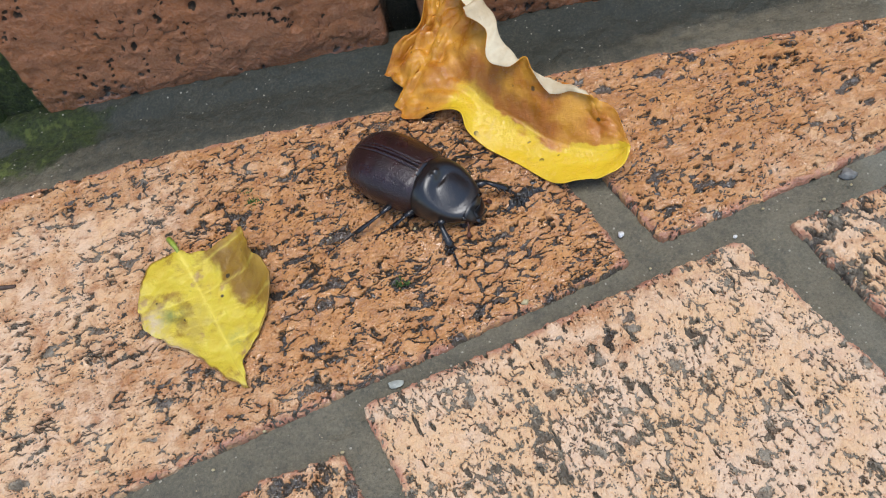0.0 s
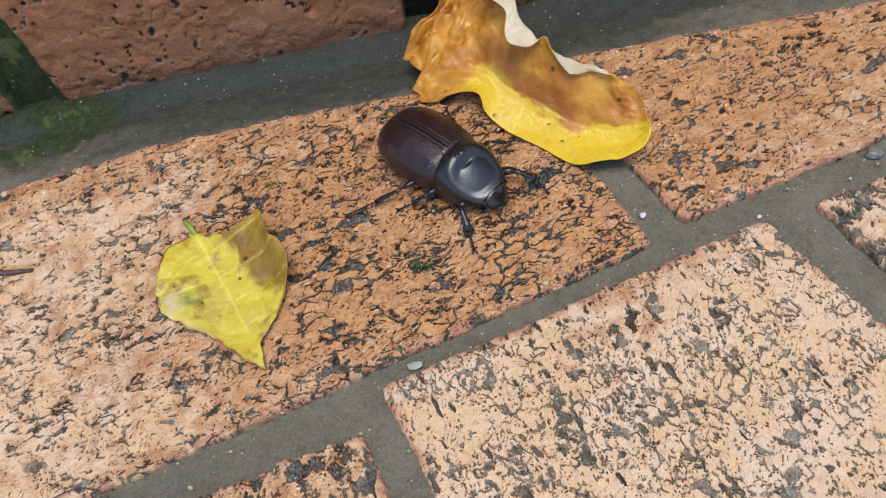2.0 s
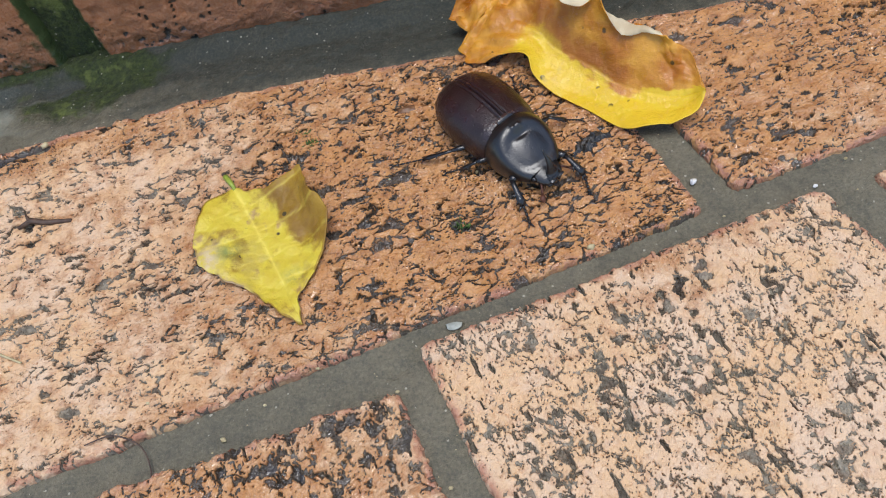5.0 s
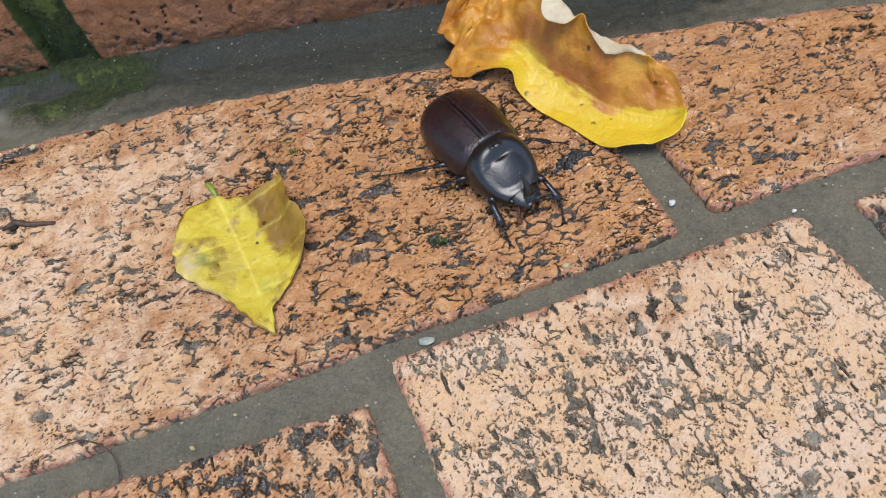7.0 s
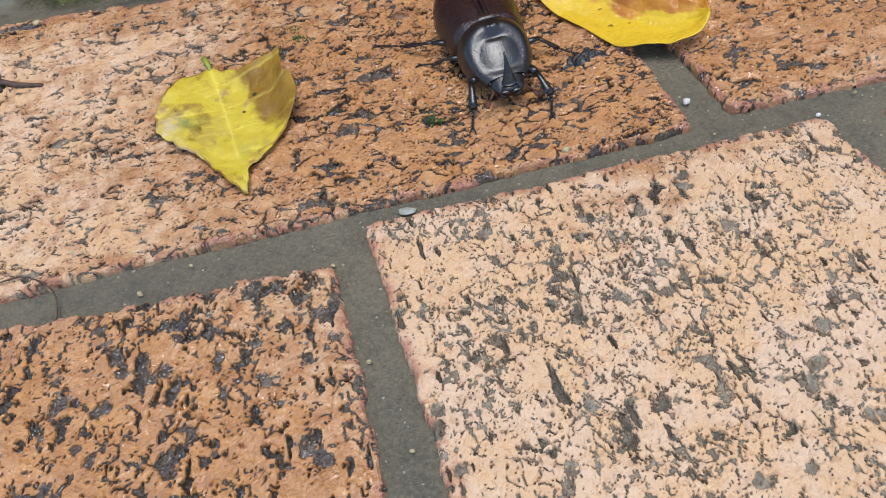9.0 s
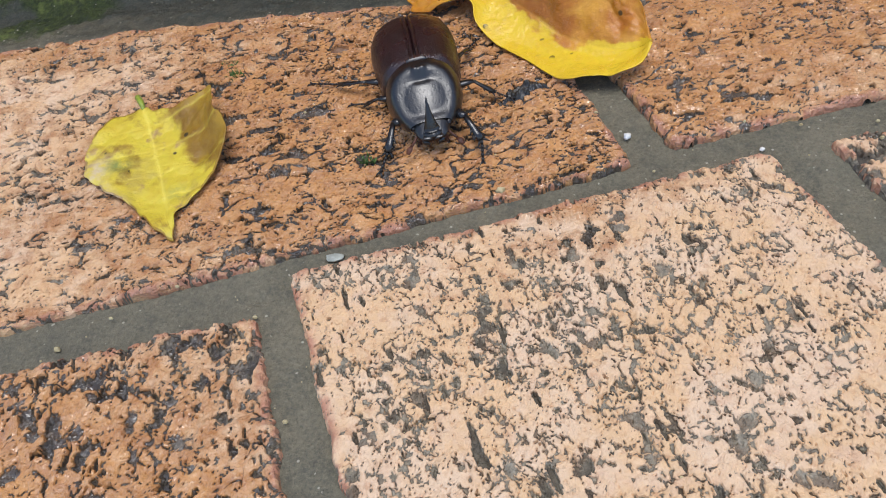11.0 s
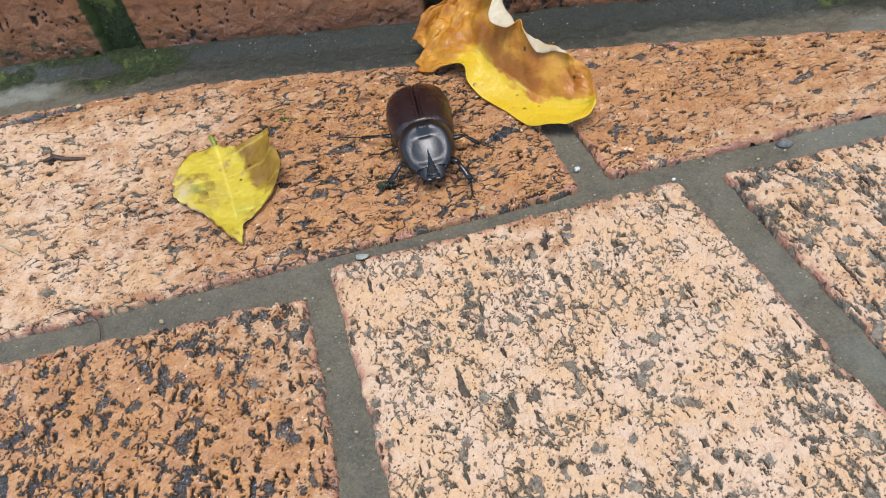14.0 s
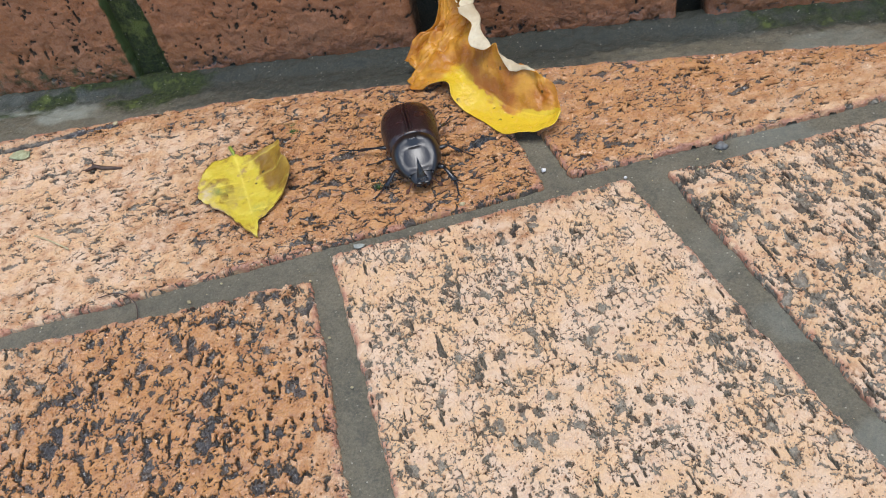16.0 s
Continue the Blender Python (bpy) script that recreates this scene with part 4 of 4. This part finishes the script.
    sheet("blade", p * CM, {"brown": 1 - np.clip(yellow, 0, 1), "vein": 0.12 * vein, "deep": 0.9 * np.exp(-(((v - 0.5) / 0.13) ** 2)) * ease(s, 0.14, 0.32) * ease(s, 0.66, 0.5)}, CURL_TOP, CURL_BACK, leaf, "", flip=1)
    part("stalk", *scaled(tube([(3.45, 12.6, 3.2), (3.35, 12.7, 3.6), (3.2, 12.75, 4.0)], [0.09, 0.08, 0.08], 8)), STALK, leaf, "short green stalk")
    return leaf


# ---- small things on the bricks ----
def pebble(name, label, category, x, y, z, size, mat, seed, group="", flat=0.7):
    """A lumpy little stone or crumb."""
    v, f = ball((0, 0, 0), (1, 1, 1), 8, 12)
    out = []
    for p in v:
        k = 1 + 0.5 * (noise.noise(Vector(p) * 1.3 + Vector((seed, 0, 0))))
        out.append((x * CM + p[0] * k * size[0] * CM, y * CM + p[1] * k * size[1] * CM, z * CM + p[2] * k * size[2] * CM))
    return tagged(part(name, out, f, mat), label, category, group)


def build_small():
    pebble("pebble", "tiny white pebble lying in the mortar joint", "pebble", 7.28, 4.05, -0.10, (0.085, 0.075, 0.08), WHITE, 1)
    pebble("pebble", "round grey pebble set in the mortar joint", "pebble", 13.6, 4.63, -0.14, (0.22, 0.17, 0.12), GREY, 2)
    pebble("pebble", "tiny pale pebble in the mortar", "pebble", -5.1, -1.25, -0.12, (0.07, 0.06, 0.06), STRAW, 3)
    pebble("pebble", "tiny pale pebble in the mortar", "pebble", 10.16, 3.36, -0.12, (0.06, 0.05, 0.05), WHITE, 4)
    pebble("pebble", "small cream pebble on the edge of the brick", "pebble", 4.38, 2.5, 0.0, (0.10, 0.08, 0.07), STRAW, 5)
    # a flush smear of mortar, drawn as a flattened lump
    pebble("mortar_smear", "pale smear of mortar at the joint", "chip", 0.72, 0.93, -0.15, (0.20, 0.11, 0.030), PALE, 6)
    pebble("leaf_scrap", "small dry straw-coloured scrap on the mortar", "scrap", -1.95, 12.3, -0.52, (0.26, 0.13, 0.06), STRAW, 7)
    pebble("bark_flake", "small brown bark flake lying on the brick", "flake", -0.05, 8.0, 0.05, (0.28, 0.14, 0.07), BARK, 8)
    x, y = np.meshgrid(np.linspace(4.0, 6.1, 90), np.linspace(5.1, 6.7, 70), indexing="ij")
    body = np.exp(-(((x - 5.0) / 0.55) ** 2 + ((y - 5.85 - 0.3 * (x - 5.0)) / 0.32) ** 2))
    z = -0.16 + 0.62 * body * (0.25 + 1.1 * fbm(x / 0.24, y / 0.18, 801, 4, 0.6) ** 2) + 0.10 * (fbm(x / 0.1, y / 0.08, 802, 3) - 0.5)
    tagged(part("mud_clump", np.stack([x, y, z], -1).reshape(-1, 3) * CM, grid_faces(*x.shape), MUD), "wet black crumbs of mud beside the beetle", "mud")
    twig = tube([(-11.75, 5.95, 0.12), (-11.35, 6.12, 0.16), (-10.9, 6.0, 0.14), (-10.1, 5.95, 0.1)], [0.05, 0.1, 0.08, 0.06], 8)
    bud = tube([(-11.4, 6.1, 0.15), (-11.55, 6.35, 0.2)], [0.07, 0.03], 7)
    tagged(part("twig", *scaled(joined(twig, bud)), TWIG), "short broken brown twig lying on the brick", "twig")
    root = spline([(-8.6, -1.0, 0.08), (-7.9, -0.85, 0.1), (-7.2, -1.15, 0.0), (-6.9, -1.7, -0.1), (-6.85, -2.2, -0.1)], 16)
    tagged(part("root_hair", *scaled(tube(root, [0.02] * 16, 6)), TWIG), "thin dark root hair crossing the joint", "root")
    stem = spline([(-12.6, 2.4, 0.06), (-11.9, 2.1, 0.08), (-11.2, 1.75, 0.08), (-10.8, 1.55, 0.06)], 10)
    tagged(part("grass_stalk", *scaled(tube(stem, [0.035] * 10, 6)), STRAW), "dry straw-coloured stalk lying on the brick", "stalk")
    pebble("leaf_scrap", "pale green scrap of dead leaf on the brick", "scrap", -15.5, 7.45, 0.08, (0.5, 0.28, 0.05), STALE, 17)
    pebble("leaf_scrap", "tiny ochre scrap caught at the crack", "scrap", -11.6, 9.15, -0.02, (0.12, 0.10, 0.07), STRAW, 18)
    rng = random.Random(33)
    crumbs = []
    for _ in range(330):
        x, y = rng.uniform(-12, 16), rng.uniform(-9, 9.5)
        r = 0.018 + 0.05 * rng.random() ** 3
        v, f = ball((x, y, -0.09 + 0.05 * rng.random()), (r, r * rng.uniform(0.6, 1), r * 0.8), 4, 6)
        crumbs.append((v, f))
    tagged(part("grit", *scaled(joined(*crumbs)), STRAW, smooth=False), "pale grains of sand and brick grit", "grit", kind="stuff")
    for k, (x, y) in enumerate(((-3.1, 7.75), (13.0, 9.6), (1.2, 3.7), (-2.9, 7.4))):
        rng = random.Random(20 + k)
        tufts = []
        for _ in range(26):
            a = Vector((x + rng.gauss(0, 0.10), y + rng.gauss(0, 0.07), -0.05))
            tufts.append(tube([a, a + Vector((rng.gauss(0, 0.05), rng.gauss(0, 0.05), 0.08 + 0.10 * rng.random()))], [0.025, 0.006], 5))
        tagged(part("moss_tuft", *scaled(joined(*tufts)), GREEN), "tiny tuft of green moss in a pit of the brick", "moss", "moss tufts")


# ---- what moves ----
def motions():
    body, skull = MOVING["beetle"], MOVING["head"]
    rows = (
        (0.0, 2.28, 6.38, -41.0), (1.0, 2.40, 6.38, -45.5), (2.0, 2.52, 6.36, -50.0), (3.0, 2.59, 6.29, -53.0), (4.0, 2.67, 6.12, -55.8),
        (6.5, 2.75, 5.79, -58.5), (7.5, 2.72, 5.80, -60.5), (8.5, 2.61, 5.83, -67.0), (9.5, 2.49, 5.77, -74.5),
        (12.0, 2.46, 5.45, -77.0), (13.5, 2.45, 5.24, -76.6), (14.5, 2.45, 5.13, -75.5), (16.0, 2.51, 5.01, -74.5),
    )
    walk(body, [(t, pose(x * CM, y * CM, 0.0006, 0, 0, a)) for t, x, y, a in rows])
    walk(skull, [(t, pose(1.42 * CM * BODY, 0, 0.56 * CM * BODY, 0, tilt, turn)) for t, tilt, turn in ((0, 30, 5), (2.5, 26, 5), (3.5, 12, 8), (4.2, 2, 10), (7, -4, 10), (8.5, -4, 2), (9.5, -4, -4), (12, -4, -2), (16, -2, -2))])
    swings = {
        "left_fore": ((0, 4), (3.0, 6), (4.2, -6), (6.3, -18), (7.5, -18), (9.5, -4), (12, 0), (16, 5)),
        "right_fore": ((0, 0), (3.0, 4), (4.2, 12), (7, 22), (8.5, 20), (9.5, 14), (12, 0), (13, -8), (14.5, -28), (16, -24)),
        "right_mid": ((0, 4), (4, 2), (8, 0), (12, 6), (16, 8)),
        "right_hind": ((0, 12), (4, 4), (8, 0), (12, 6), (16, 6)),
    }
    for key, turns in swings.items():
        limb, root = MOVING[key]
        walk(limb, [(t, pose(*(c * CM * BODY for c in root), 0, 0, a)) for t, a in turns])


# ---- the place, large things first ----
ground = part("ground", [(-40, -40, -0.035), (40, -40, -0.035), (40, 40, -0.035), (-40, 40, -0.035)], [(0, 1, 2, 3)], GREY)
tagged(ground, "damp grey ground beyond the paving", "ground", kind="structure")
pavement = build_pavement()
wall_north = build_wall()
MOVING = build_beetle()
build_yellow_leaf()
build_curled_leaf()
build_small()
build_wall_bricks(wall_north)
build_pavers(pavement)
motions()
